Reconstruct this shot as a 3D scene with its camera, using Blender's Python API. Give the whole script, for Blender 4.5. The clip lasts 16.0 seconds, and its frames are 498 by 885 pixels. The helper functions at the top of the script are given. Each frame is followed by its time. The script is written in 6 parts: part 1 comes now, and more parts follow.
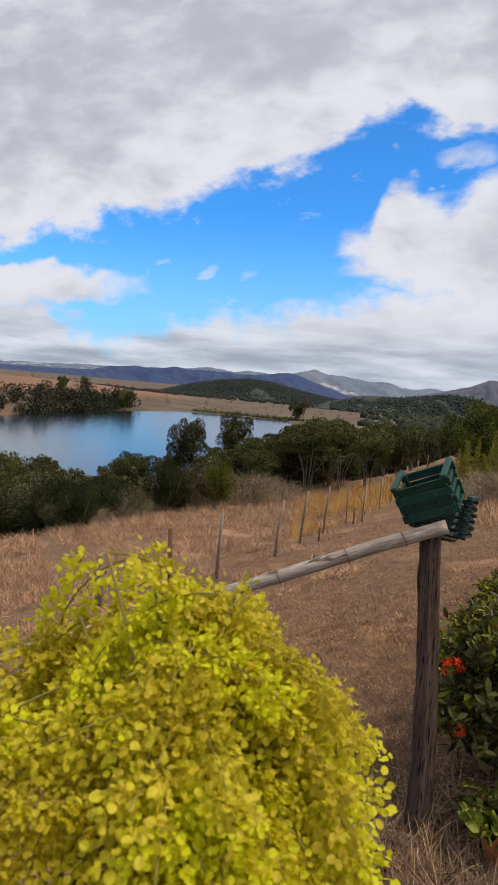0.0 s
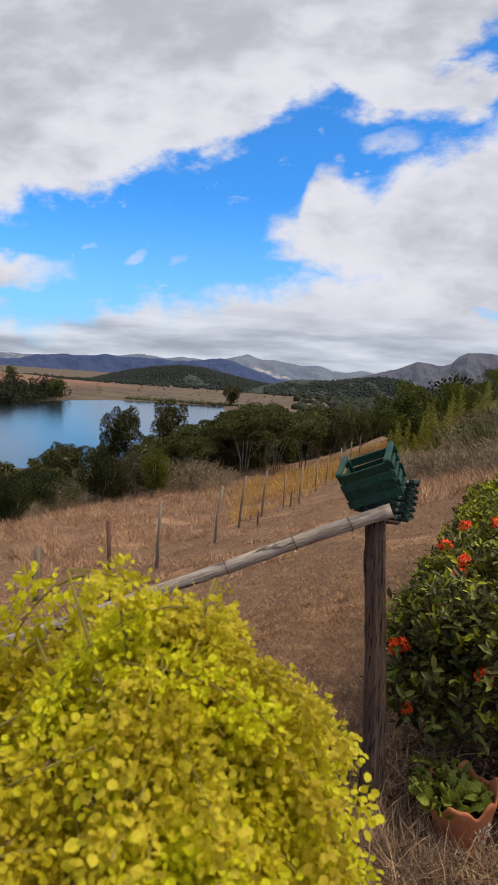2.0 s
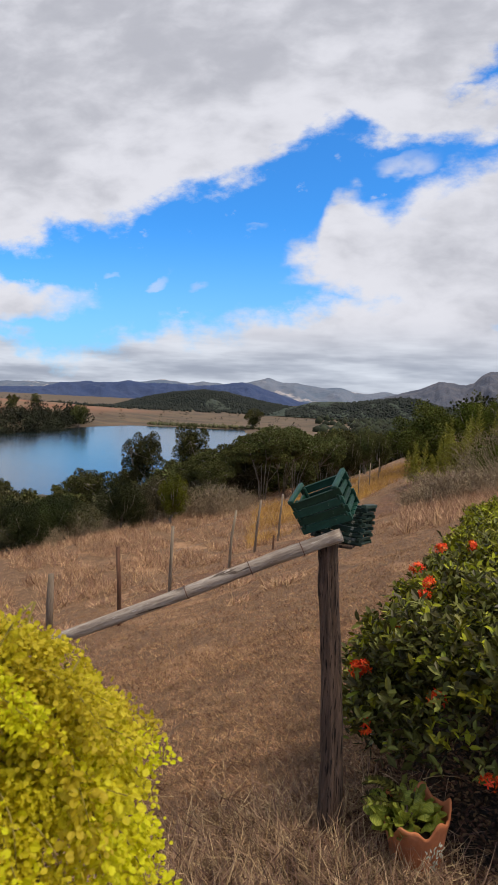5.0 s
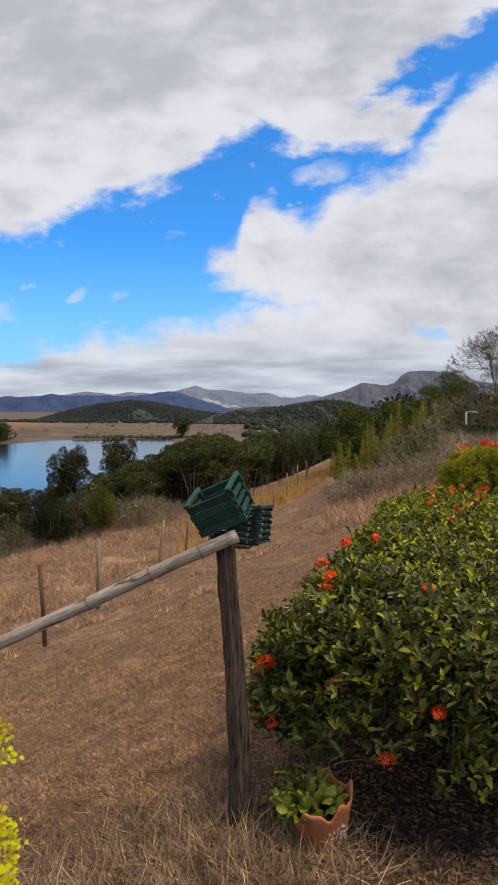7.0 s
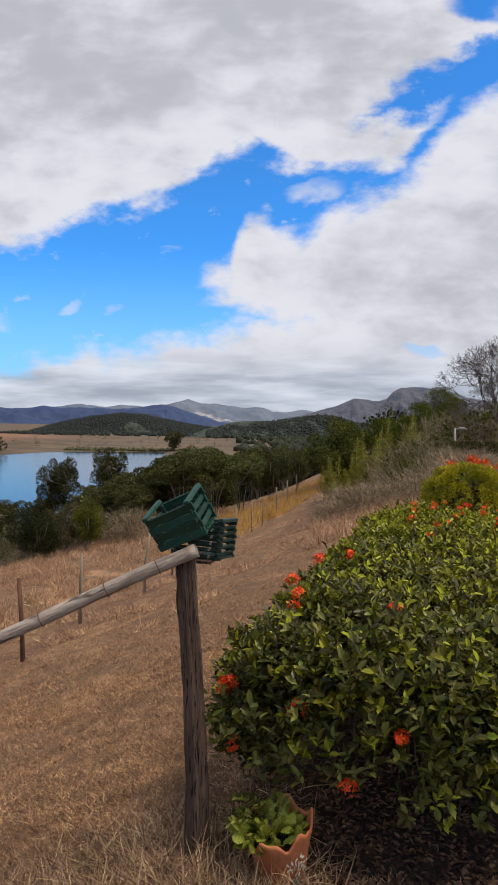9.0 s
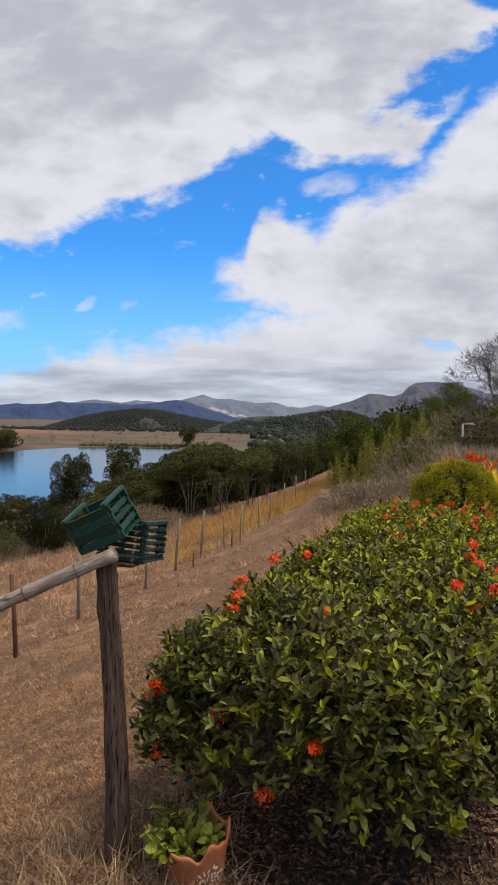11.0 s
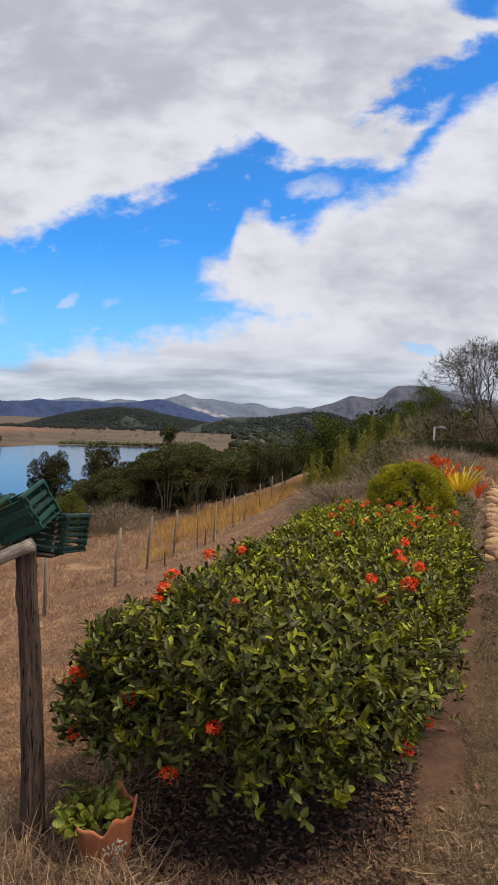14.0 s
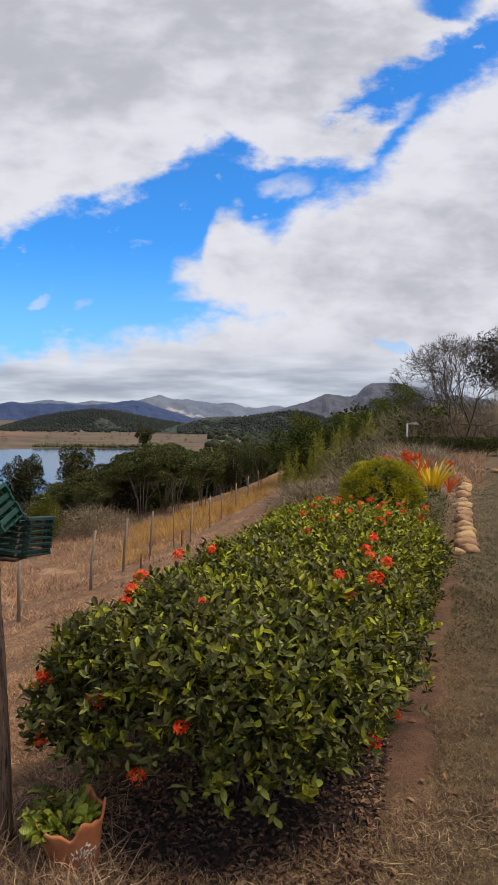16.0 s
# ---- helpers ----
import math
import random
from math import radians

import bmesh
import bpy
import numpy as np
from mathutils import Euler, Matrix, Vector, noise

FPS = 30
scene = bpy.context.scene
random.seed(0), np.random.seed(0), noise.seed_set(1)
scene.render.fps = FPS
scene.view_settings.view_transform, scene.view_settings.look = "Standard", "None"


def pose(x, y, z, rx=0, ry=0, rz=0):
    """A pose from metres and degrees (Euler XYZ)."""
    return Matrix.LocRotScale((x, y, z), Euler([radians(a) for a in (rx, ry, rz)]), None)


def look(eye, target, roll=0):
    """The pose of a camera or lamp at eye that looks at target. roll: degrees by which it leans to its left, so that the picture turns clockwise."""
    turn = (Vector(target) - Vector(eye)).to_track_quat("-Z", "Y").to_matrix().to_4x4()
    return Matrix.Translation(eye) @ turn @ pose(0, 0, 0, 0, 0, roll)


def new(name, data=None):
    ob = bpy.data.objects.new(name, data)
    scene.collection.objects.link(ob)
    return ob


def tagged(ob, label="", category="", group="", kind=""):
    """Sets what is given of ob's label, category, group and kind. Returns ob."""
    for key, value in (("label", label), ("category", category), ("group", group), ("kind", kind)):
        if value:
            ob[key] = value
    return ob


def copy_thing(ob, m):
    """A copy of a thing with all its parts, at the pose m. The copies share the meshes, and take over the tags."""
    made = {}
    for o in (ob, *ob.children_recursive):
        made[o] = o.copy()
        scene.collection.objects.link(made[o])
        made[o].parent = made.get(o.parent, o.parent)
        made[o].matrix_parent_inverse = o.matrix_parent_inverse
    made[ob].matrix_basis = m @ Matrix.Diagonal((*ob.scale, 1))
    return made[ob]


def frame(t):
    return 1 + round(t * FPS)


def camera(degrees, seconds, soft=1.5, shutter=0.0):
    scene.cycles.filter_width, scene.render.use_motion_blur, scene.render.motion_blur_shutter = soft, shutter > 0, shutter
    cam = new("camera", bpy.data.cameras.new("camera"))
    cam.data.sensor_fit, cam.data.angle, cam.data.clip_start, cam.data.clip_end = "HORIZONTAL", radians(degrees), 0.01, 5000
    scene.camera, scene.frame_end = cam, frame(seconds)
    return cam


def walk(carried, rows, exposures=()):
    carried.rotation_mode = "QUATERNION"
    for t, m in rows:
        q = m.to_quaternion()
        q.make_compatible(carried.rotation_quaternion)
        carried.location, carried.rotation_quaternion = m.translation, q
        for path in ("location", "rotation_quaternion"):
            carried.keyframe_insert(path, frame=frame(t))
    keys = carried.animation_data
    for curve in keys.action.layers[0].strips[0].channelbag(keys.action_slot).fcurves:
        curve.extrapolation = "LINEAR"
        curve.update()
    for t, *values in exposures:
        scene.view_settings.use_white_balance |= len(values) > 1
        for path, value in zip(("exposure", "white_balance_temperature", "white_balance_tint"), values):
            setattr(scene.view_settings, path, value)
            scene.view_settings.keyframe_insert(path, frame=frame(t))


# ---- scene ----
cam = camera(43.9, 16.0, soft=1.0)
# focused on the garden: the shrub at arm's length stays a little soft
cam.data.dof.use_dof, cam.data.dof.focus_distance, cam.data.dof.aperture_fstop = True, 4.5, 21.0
PATH = [
    (0, (0.074, 0.096, 1.471), (-0.381, 2.035, 1.298), 5.0),
    (0.5, (0.058, 0.098, 1.476), (-0.352, 2.048, 1.321), 4.9),
    (1, (0.055, 0.106, 1.477), (-0.286, 2.071, 1.327), 4.5),
    (1.5, (0.046, 0.112, 1.480), (-0.240, 2.085, 1.323), 4.5),
    (2, (0.037, 0.126, 1.479), (-0.209, 2.101, 1.276), 3.8),
    (2.5, (0.070, 0.117, 1.494), (-0.227, 2.087, 1.323), 3.9),
    (3, (0.100, 0.098, 1.506), (-0.241, 2.061, 1.340), 4.3),
    (5.5, (0.329, 0.050, 1.524), (0.043, 2.027, 1.421), 1.6),
    (6, (0.367, 0.038, 1.525), (0.174, 2.028, 1.449), 0.7),
    (6.5, (0.402, 0.042, 1.519), (0.301, 2.037, 1.422), 0.4),
    (7, (0.422, 0.023, 1.524), (0.324, 2.018, 1.420), 0.1),
    (7.5, (0.444, 0.021, 1.531), (0.382, 2.017, 1.424), -0.3),
    (8, (0.460, 0.030, 1.536), (0.490, 2.028, 1.463), 0.1),
    (8.5, (0.477, 0.051, 1.519), (0.466, 2.051, 1.482), 0.2),
    (9, (0.525, 0.095, 1.512), (0.452, 2.093, 1.454), 0.8),
    (11.5, (0.919, 0.163, 1.538), (0.785, 2.156, 1.454), 1.1),
    (12, (0.980, 0.096, 1.534), (0.835, 2.088, 1.419), 1.8),
    (12.5, (1.023, 0.082, 1.534), (0.875, 2.072, 1.407), 1.6),
    (13, (1.043, 0.067, 1.534), (0.916, 2.060, 1.426), 2.0),
    (13.5, (1.062, 0.070, 1.533), (0.941, 2.063, 1.419), 1.7),
    (14, (1.094, 0.053, 1.536), (1.034, 2.050, 1.465), 1.6),
    (14.5, (1.105, 0.042, 1.538), (1.078, 2.041, 1.472), 1.6),
    (15, (1.104, 0.040, 1.535), (1.058, 2.038, 1.456), 1.8),
    (15.5, (1.106, 0.046, 1.531), (1.060, 2.044, 1.446), 1.6),
    (16, (1.140, 0.051, 1.533), (1.157, 2.050, 1.462), 0.6),
]
walk(cam, [(t, look(e, g, r)) for t, e, g, r in PATH])

# ---------------------------------------------------------------- world and light
SUN_EL, SUN_AZ = radians(62), radians(105)


def node(tree, kind, at=None, **inputs):
    n = tree.nodes.new(kind)
    for key, value in inputs.items():
        n.inputs[key.replace("_", " ")].default_value = value
    return n


def math_node(tree, op, a, b=None, c=None, clamp=False):
    n = tree.nodes.new("ShaderNodeMath")
    n.operation, n.use_clamp = op, clamp
    for i, v in enumerate((a, b, c)):
        if v is None:
            continue
        if isinstance(v, (int, float)):
            n.inputs[i].default_value = v
        else:
            tree.links.new(v, n.inputs[i])
    return n.outputs[0]


def smooth_step(tree, x, lo, hi, to_lo=0.0, to_hi=1.0):
    n = tree.nodes.new("ShaderNodeMapRange")
    n.interpolation_type = "SMOOTHSTEP"
    for i, v in enumerate((x, lo, hi, to_lo, to_hi)):
        if isinstance(v, (int, float)):
            n.inputs[i].default_value = v
        else:
            tree.links.new(v, n.inputs[i])
    return n.outputs[0]


def mix_col(tree, fac, a, b, blend="MIX"):
    n = tree.nodes.new("ShaderNodeMix")
    n.data_type, n.blend_type = "RGBA", blend
    for i, v in ((0, fac), (6, a), (7, b)):
        if isinstance(v, (int, float)):
            n.inputs[i].default_value = v
        elif isinstance(v, tuple):
            n.inputs[i].default_value = (*v, 1)
        else:
            tree.links.new(v, n.inputs[i])
    return n.outputs[2]


def noise_tex(tree, vec, scale, detail=4.0, rough=0.55, dims="3D", distort=0.0):
    n = tree.nodes.new("ShaderNodeTexNoise")
    n.noise_dimensions = dims
    n.inputs["Scale"].default_value, n.inputs["Detail"].default_value = scale, detail
    n.inputs["Roughness"].default_value, n.inputs["Distortion"].default_value = rough, distort
    if vec is not None:
        tree.links.new(vec, n.inputs["Vector"])
    return n.outputs["Fac"]


def edge_curve(tree, x, lo, hi, points, top):
    """A height as a smooth function of x: points are (x, height)."""
    n = tree.nodes.new("ShaderNodeFloatCurve")
    crv = n.mapping.curves[0]
    n.mapping.use_clip = False
    spots = [((px - lo) / (hi - lo), py / top) for px, py in points]
    for k, (px, py) in enumerate(spots):
        if k < 2:
            crv.points[k].location = (px, py)
        else:
            crv.points.new(px, py)
    n.mapping.update()
    tree.links.new(math_node(tree, "DIVIDE", math_node(tree, "SUBTRACT", x, lo), hi - lo, clamp=True), n.inputs["Value"])
    return math_node(tree, "MULTIPLY", n.outputs[0], top)


def make_world():
    w = bpy.data.worlds.new("sky")
    scene.world = w
    w.use_nodes = True
    t = w.node_tree
    t.nodes.clear()
    out = t.nodes.new("ShaderNodeOutputWorld")
    bg = t.nodes.new("ShaderNodeBackground")
    sky = t.nodes.new("ShaderNodeTexSky")
    sky.sky_type, sky.sun_disc = "NISHITA", False
    sky.sun_elevation, sky.sun_rotation = SUN_EL, SUN_AZ
    sky.air_density, sky.dust_density, sky.ozone_density = 1.0, 0.3, 2.5
    co = t.nodes.new("ShaderNodeTexCoord").outputs["Generated"]
    sep = t.nodes.new("ShaderNodeSeparateXYZ")
    t.links.new(co, sep.inputs[0])
    x, y, z = sep.outputs
    ahead = math_node(t, "MAXIMUM", math_node(t, "ABSOLUTE", y), 0.25)
    u0, v0 = math_node(t, "DIVIDE", x, ahead), math_node(t, "DIVIDE", z, ahead)
    # cloud layer coordinates, flattened towards the horizon
    lift = math_node(t, "ADD", math_node(t, "MAXIMUM", z, 0.0), 0.10)
    flat = t.nodes.new("ShaderNodeCombineXYZ")
    t.links.new(math_node(t, "DIVIDE", x, lift), flat.inputs[0])
    t.links.new(math_node(t, "DIVIDE", y, lift), flat.inputs[1])
    uv = t.nodes.new("ShaderNodeCombineXYZ")
    t.links.new(u0, uv.inputs[0]), t.links.new(math_node(t, "MULTIPLY", v0, 1.6), uv.inputs[1])
    n_big = noise_tex(t, uv.outputs[0], 6.0, 4, 0.5)
    n_mid = noise_tex(t, uv.outputs[0], 12.0, 4, 0.5)
    n_fine = noise_tex(t, uv.outputs[0], 28.0, 6, 0.62)
    warp_u = math_node(t, "MULTIPLY_ADD", math_node(t, "SUBTRACT", n_big, 0.5), 0.07, u0)
    warp_v = math_node(t, "MULTIPLY_ADD", math_node(t, "SUBTRACT", n_mid, 0.5), 0.10, v0)
    upper = edge_curve(t, warp_u, -1.0, 1.0, [(-1, .17), (-.726, .222), (-.58, .24), (-.50, .268), (-.40, .282), (-.30, .333), (-.19, .355), (-.13, .392), (-.05, .425), (.0, .418), (.06, .405), (.145, .395), (.197, .41), (.25, .48), (.34, .60), (1, .9)], 1.0)
    bank = edge_curve(t, warp_u, -1.0, 1.0, [(-1, .16), (-.75, .15), (-.66, .135), (-.58, .098), (-.49, .066), (-.44, .082), (-.39, .0985), (-.27, .117), (-.16, .140), (-.087, .156), (-.023, .172), (.10, .20), (1, .3)], 1.0)
    nose_top = edge_curve(t, warp_u, -1.0, 1.0, [(-1, .16), (-.16, .16), (-.128, .205), (-.108, .242), (-.075, .262), (-.062, .305), (-.045, .335), (-.02, .342), (.004, .318), (.035, .308), (.083, .340), (.136, .355), (.197, .392), (.232, .422), (.283, .488), (.335, .53), (.5, .6), (1, .7)], 1.0)
    nose_foot = edge_curve(t, warp_u, -1.0, 1.0, [(-1, .30), (-.16, .26), (-.12, .222), (-.096, .198), (-.06, .183), (-.02, .170), (.05, .14), (1, .05)], 1.0)
    up_d = math_node(t, "SUBTRACT", warp_v, upper)
    lo_d = math_node(t, "MAXIMUM", math_node(t, "SUBTRACT", bank, warp_v), math_node(t, "MINIMUM", math_node(t, "SUBTRACT", nose_top, warp_v), math_node(t, "SUBTRACT", warp_v, nose_foot)))
    edge = math_node(t, "MULTIPLY", math_node(t, "SUBTRACT", n_fine, 0.5), 0.065)
    dens_up = smooth_step(t, math_node(t, "ADD", up_d, edge), -0.012, 0.030)
    dens_lo = smooth_step(t, math_node(t, "ADD", lo_d, edge), -0.022, 0.034)

    def blob(cu, cv, ru, rv, soft_edge=0.9):
        a = math_node(t, "POWER", math_node(t, "ABSOLUTE", math_node(t, "DIVIDE", math_node(t, "SUBTRACT", warp_u, cu), ru)), 2.0)
        b = math_node(t, "POWER", math_node(t, "ABSOLUTE", math_node(t, "DIVIDE", math_node(t, "SUBTRACT", warp_v, cv), rv)), 2.0)
        return smooth_step(t, math_node(t, "ADD", math_node(t, "ADD", a, b), math_node(t, "MULTIPLY", edge, 12.0)), 1.0 - soft_edge, 1.15, 1.0, 0.0)

    dens_lo = math_node(t, "MAXIMUM", dens_lo, blob(-0.70, 0.152, 0.27, 0.040, 0.7))
    # blue gap high up
    half = math_node(t, "MINIMUM", math_node(t, "MULTIPLY", math_node(t, "SUBTRACT", warp_u, 0.165), 0.5), 0.024)
    mid_line = math_node(t, "MULTIPLY_ADD", math_node(t, "SUBTRACT", warp_u, 0.25), 0.42, 0.535)
    off_line = math_node(t, "ABSOLUTE", math_node(t, "SUBTRACT", mid_line, math_node(t, "ADD", warp_v, edge)))
    gap = smooth_step(t, math_node(t, "SUBTRACT", off_line, half), -0.006, 0.034)
    dens_up = math_node(t, "MULTIPLY", dens_up, gap)
    for cu, cv, ru, rv, amount in [(0.315, 0.672, 0.065, 0.042, -1.0), (0.20, 0.70, 0.05, 0.02, -0.35)]:
        dens_up = math_node(t, "MULTIPLY", dens_up, math_node(t, "MULTIPLY_ADD", blob(cu, cv, ru, rv, 0.9), amount, 1.0))
    puffs = math_node(t, "MULTIPLY", smooth_step(t, noise_tex(t, uv.outputs[0], 15.0, 5, 0.6), 0.62, 0.72), 0.35)
    for cu, cv, ru, rv, amp in [(0.062, 0.372, 0.062, 0.026, 0.75), (-0.165, 0.275, 0.026, 0.010, 0.5), (-0.325, 0.193, 0.020, 0.010, 0.45), (-0.26, 0.182, 0.020, 0.012, 0.5), (-0.40, 0.20, 0.02, 0.008, 0.4)]:
        puffs = math_node(t, "MAXIMUM", puffs, math_node(t, "MULTIPLY", math_node(t, "MULTIPLY", blob(cu, cv, ru * 0.8, rv * 0.8, 1.0), smooth_step(t, n_mid, 0.30, 0.62)), amp))
    dens = math_node(t, "MAXIMUM", math_node(t, "MAXIMUM", dens_up, dens_lo), puffs)
    dens = math_node(t, "MULTIPLY", dens, math_node(t, "MULTIPLY_ADD", blob(0.235, 0.122, 0.045, 0.012, 1.0), -0.45, 1.0))
    # the cover breaks up overhead and behind
    n_flat = noise_tex(t, flat.outputs[0], 0.9, 5, 0.55)
    broken = smooth_step(t, n_flat, 0.28, 0.46)
    dens = math_node(t, "MULTIPLY", dens, math_node(t, "MAXIMUM", broken, smooth_step(t, y, 0.35, 0.65)))
    # body: white rims, grey undersides, streaks by the horizon
    flat_co = t.nodes.new("ShaderNodeCombineXYZ")
    t.links.new(u0, flat_co.inputs[0]), t.links.new(math_node(t, "MULTIPLY", v0, 1.9), flat_co.inputs[1])
    body = math_node(t, "ADD", math_node(t, "MULTIPLY", noise_tex(t, flat_co.outputs[0], 13.0, 5, 0.55, distort=0.3), 0.33), math_node(t, "MULTIPLY", noise_tex(t, flat_co.outputs[0], 4.4, 5, 0.52), 0.67))
    thick = smooth_step(t, math_node(t, "MAXIMUM", up_d, lo_d), 0.0, 0.20)
    shade = smooth_step(t, math_node(t, "MULTIPLY_ADD", thick, -0.17, body), 0.22, 0.54)
    streak_co = t.nodes.new("ShaderNodeCombineXYZ")
    t.links.new(u0, streak_co.inputs[0]), t.links.new(math_node(t, "MULTIPLY", v0, 6.5), streak_co.inputs[1])
    streak = smooth_step(t, noise_tex(t, streak_co.outputs[0], 4.5, 4, 0.52), 0.33, 0.68)
    low = smooth_step(t, v0, 0.05, 0.15, 1.0, 0.0)
    shade_low = mix_col(t, low, mix_col(t, shade, CLOUD_DARK, CLOUD_LIGHT), mix_col(t, streak, CLOUD_STREAK, CLOUD_PALE))
    tint = mix_col(t, 1.0, sky.outputs[0], SKY_TINT, "MULTIPLY")
    haze = mix_col(t, smooth_step(t, v0, 0.0, 0.30, 0.75, 0.0), tint, SKY_HAZE)
    col = mix_col(t, dens, haze, shade_low)
    t.links.new(col, bg.inputs["Color"])
    bg.inputs["Strength"].default_value = 1.0
    t.links.new(bg.outputs[0], out.inputs["Surface"])


SKY_TINT = (0.040, 0.125, 0.205)
SKY_HAZE = (0.34, 0.64, 0.97)
CLOUD_LIGHT, CLOUD_DARK = (0.77, 0.775, 0.84), (0.49, 0.50, 0.56)
CLOUD_STREAK, CLOUD_PALE = (0.36, 0.40, 0.49), (0.72, 0.77, 0.86)
make_world()
sun = new("sun", bpy.data.lights.new("sun", "SUN"))
sun.data.energy, sun.data.angle, sun.data.color = 2.85, radians(20), (1.0, 0.85, 0.65)
sun.rotation_euler = (math.pi / 2 - SUN_EL, 0, math.pi - SUN_AZ)

# ---------------------------------------------------------------- materials


def material(name, dark, light, scale=8.0, rough=0.8, bump=0.3, fine=60.0, island=0.0, obj=0.0, spots=None, metal=0.0, stretch=None, through_light=0.0, wear=None, gloss=0.35, tones=None):
    """Two tones mixed by noise at two scales; island/obj: spread of brightness piece by piece; spots: (colour, scale, threshold)."""
    m = bpy.data.materials.new(name)
    m.use_nodes = True
    t = m.node_tree
    b = t.nodes["Principled BSDF"]
    co = t.nodes.new("ShaderNodeTexCoord").outputs["Object"]
    if stretch:
        mp = t.nodes.new("ShaderNodeMapping")
        mp.inputs["Scale"].default_value = stretch
        t.links.new(co, mp.inputs["Vector"])
        co = mp.outputs[0]
    big, small = noise_tex(t, co, scale, 5, 0.6), noise_tex(t, co, fine, 4, 0.65)
    f = smooth_step(t, math_node(t, "ADD", math_node(t, "MULTIPLY", big, 0.65), math_node(t, "MULTIPLY", small, 0.35)), 0.33, 0.67)
    col = mix_col(t, f, dark, light)
    if spots:
        sc, ss, th = spots
        col = mix_col(t, smooth_step(t, noise_tex(t, co, ss, 5, 0.6), th, th + 0.08), col, sc)
    if wear:
        wc, ws, th = wear
        col = mix_col(t, smooth_step(t, noise_tex(t, co, ws, 6, 0.7), th, th + 0.05), col, wc)
    if tones:
        pick = t.nodes.new("ShaderNodeObjectInfo").outputs["Random"] if obj else t.nodes.new("ShaderNodeNewGeometry").outputs["Random Per Island"]
        col = mix_col(t, smooth_step(t, pick, 0.25, 1.0), col, tones)
    if island or obj:
        val = None
        if island:
            val = math_node(t, "MULTIPLY_ADD", math_node(t, "SUBTRACT", t.nodes.new("ShaderNodeNewGeometry").outputs["Random Per Island"], 0.5), 2 * island, 1.0)
        if obj:
            v2 = math_node(t, "MULTIPLY_ADD", math_node(t, "SUBTRACT", t.nodes.new("ShaderNodeObjectInfo").outputs["Random"], 0.5), 2 * obj, 1.0)
            val = v2 if val is None else math_node(t, "MULTIPLY", val, v2)
        hsv = t.nodes.new("ShaderNodeHueSaturation")
        t.links.new(val, hsv.inputs["Value"])
        t.links.new(math_node(t, "MULTIPLY_ADD", math_node(t, "SUBTRACT", val, 1.0), 0.05, 0.5), hsv.inputs["Hue"])
        t.links.new(col, hsv.inputs["Color"])
        col = hsv.outputs[0]
    t.links.new(col, b.inputs["Base Color"])
    b.inputs["Metallic"].default_value = metal
    b.inputs["Specular IOR Level"].default_value = gloss
    t.links.new(smooth_step(t, small, 0.2, 0.8, max(rough - 0.12, 0.02), min(rough + 0.1, 1)), b.inputs["Roughness"])
    if bump:
        bp = t.nodes.new("ShaderNodeBump")
        bp.inputs["Strength"].default_value, bp.inputs["Distance"].default_value = bump, 0.4 / fine
        t.links.new(math_node(t, "ADD", small, math_node(t, "MULTIPLY", big, 0.6)), bp.inputs["Height"])
        t.links.new(bp.outputs[0], b.inputs["Normal"])
    if through_light:
        tr, mx = t.nodes.new("ShaderNodeBsdfTranslucent"), t.nodes.new("ShaderNodeMixShader")
        t.links.new(col, tr.inputs["Color"])
        mx.inputs[0].default_value = through_light
        t.links.new(b.outputs[0], mx.inputs[1]), t.links.new(tr.outputs[0], mx.inputs[2])
        t.links.new(mx.outputs[0], t.nodes["Material Output"].inputs["Surface"])
    return m


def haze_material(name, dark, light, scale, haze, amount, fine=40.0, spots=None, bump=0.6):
    """Land far off: its own colours, with the haze of distance mixed into the base colour."""
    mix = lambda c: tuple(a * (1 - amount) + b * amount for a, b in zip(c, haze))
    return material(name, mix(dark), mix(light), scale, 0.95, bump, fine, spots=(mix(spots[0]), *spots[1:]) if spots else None)


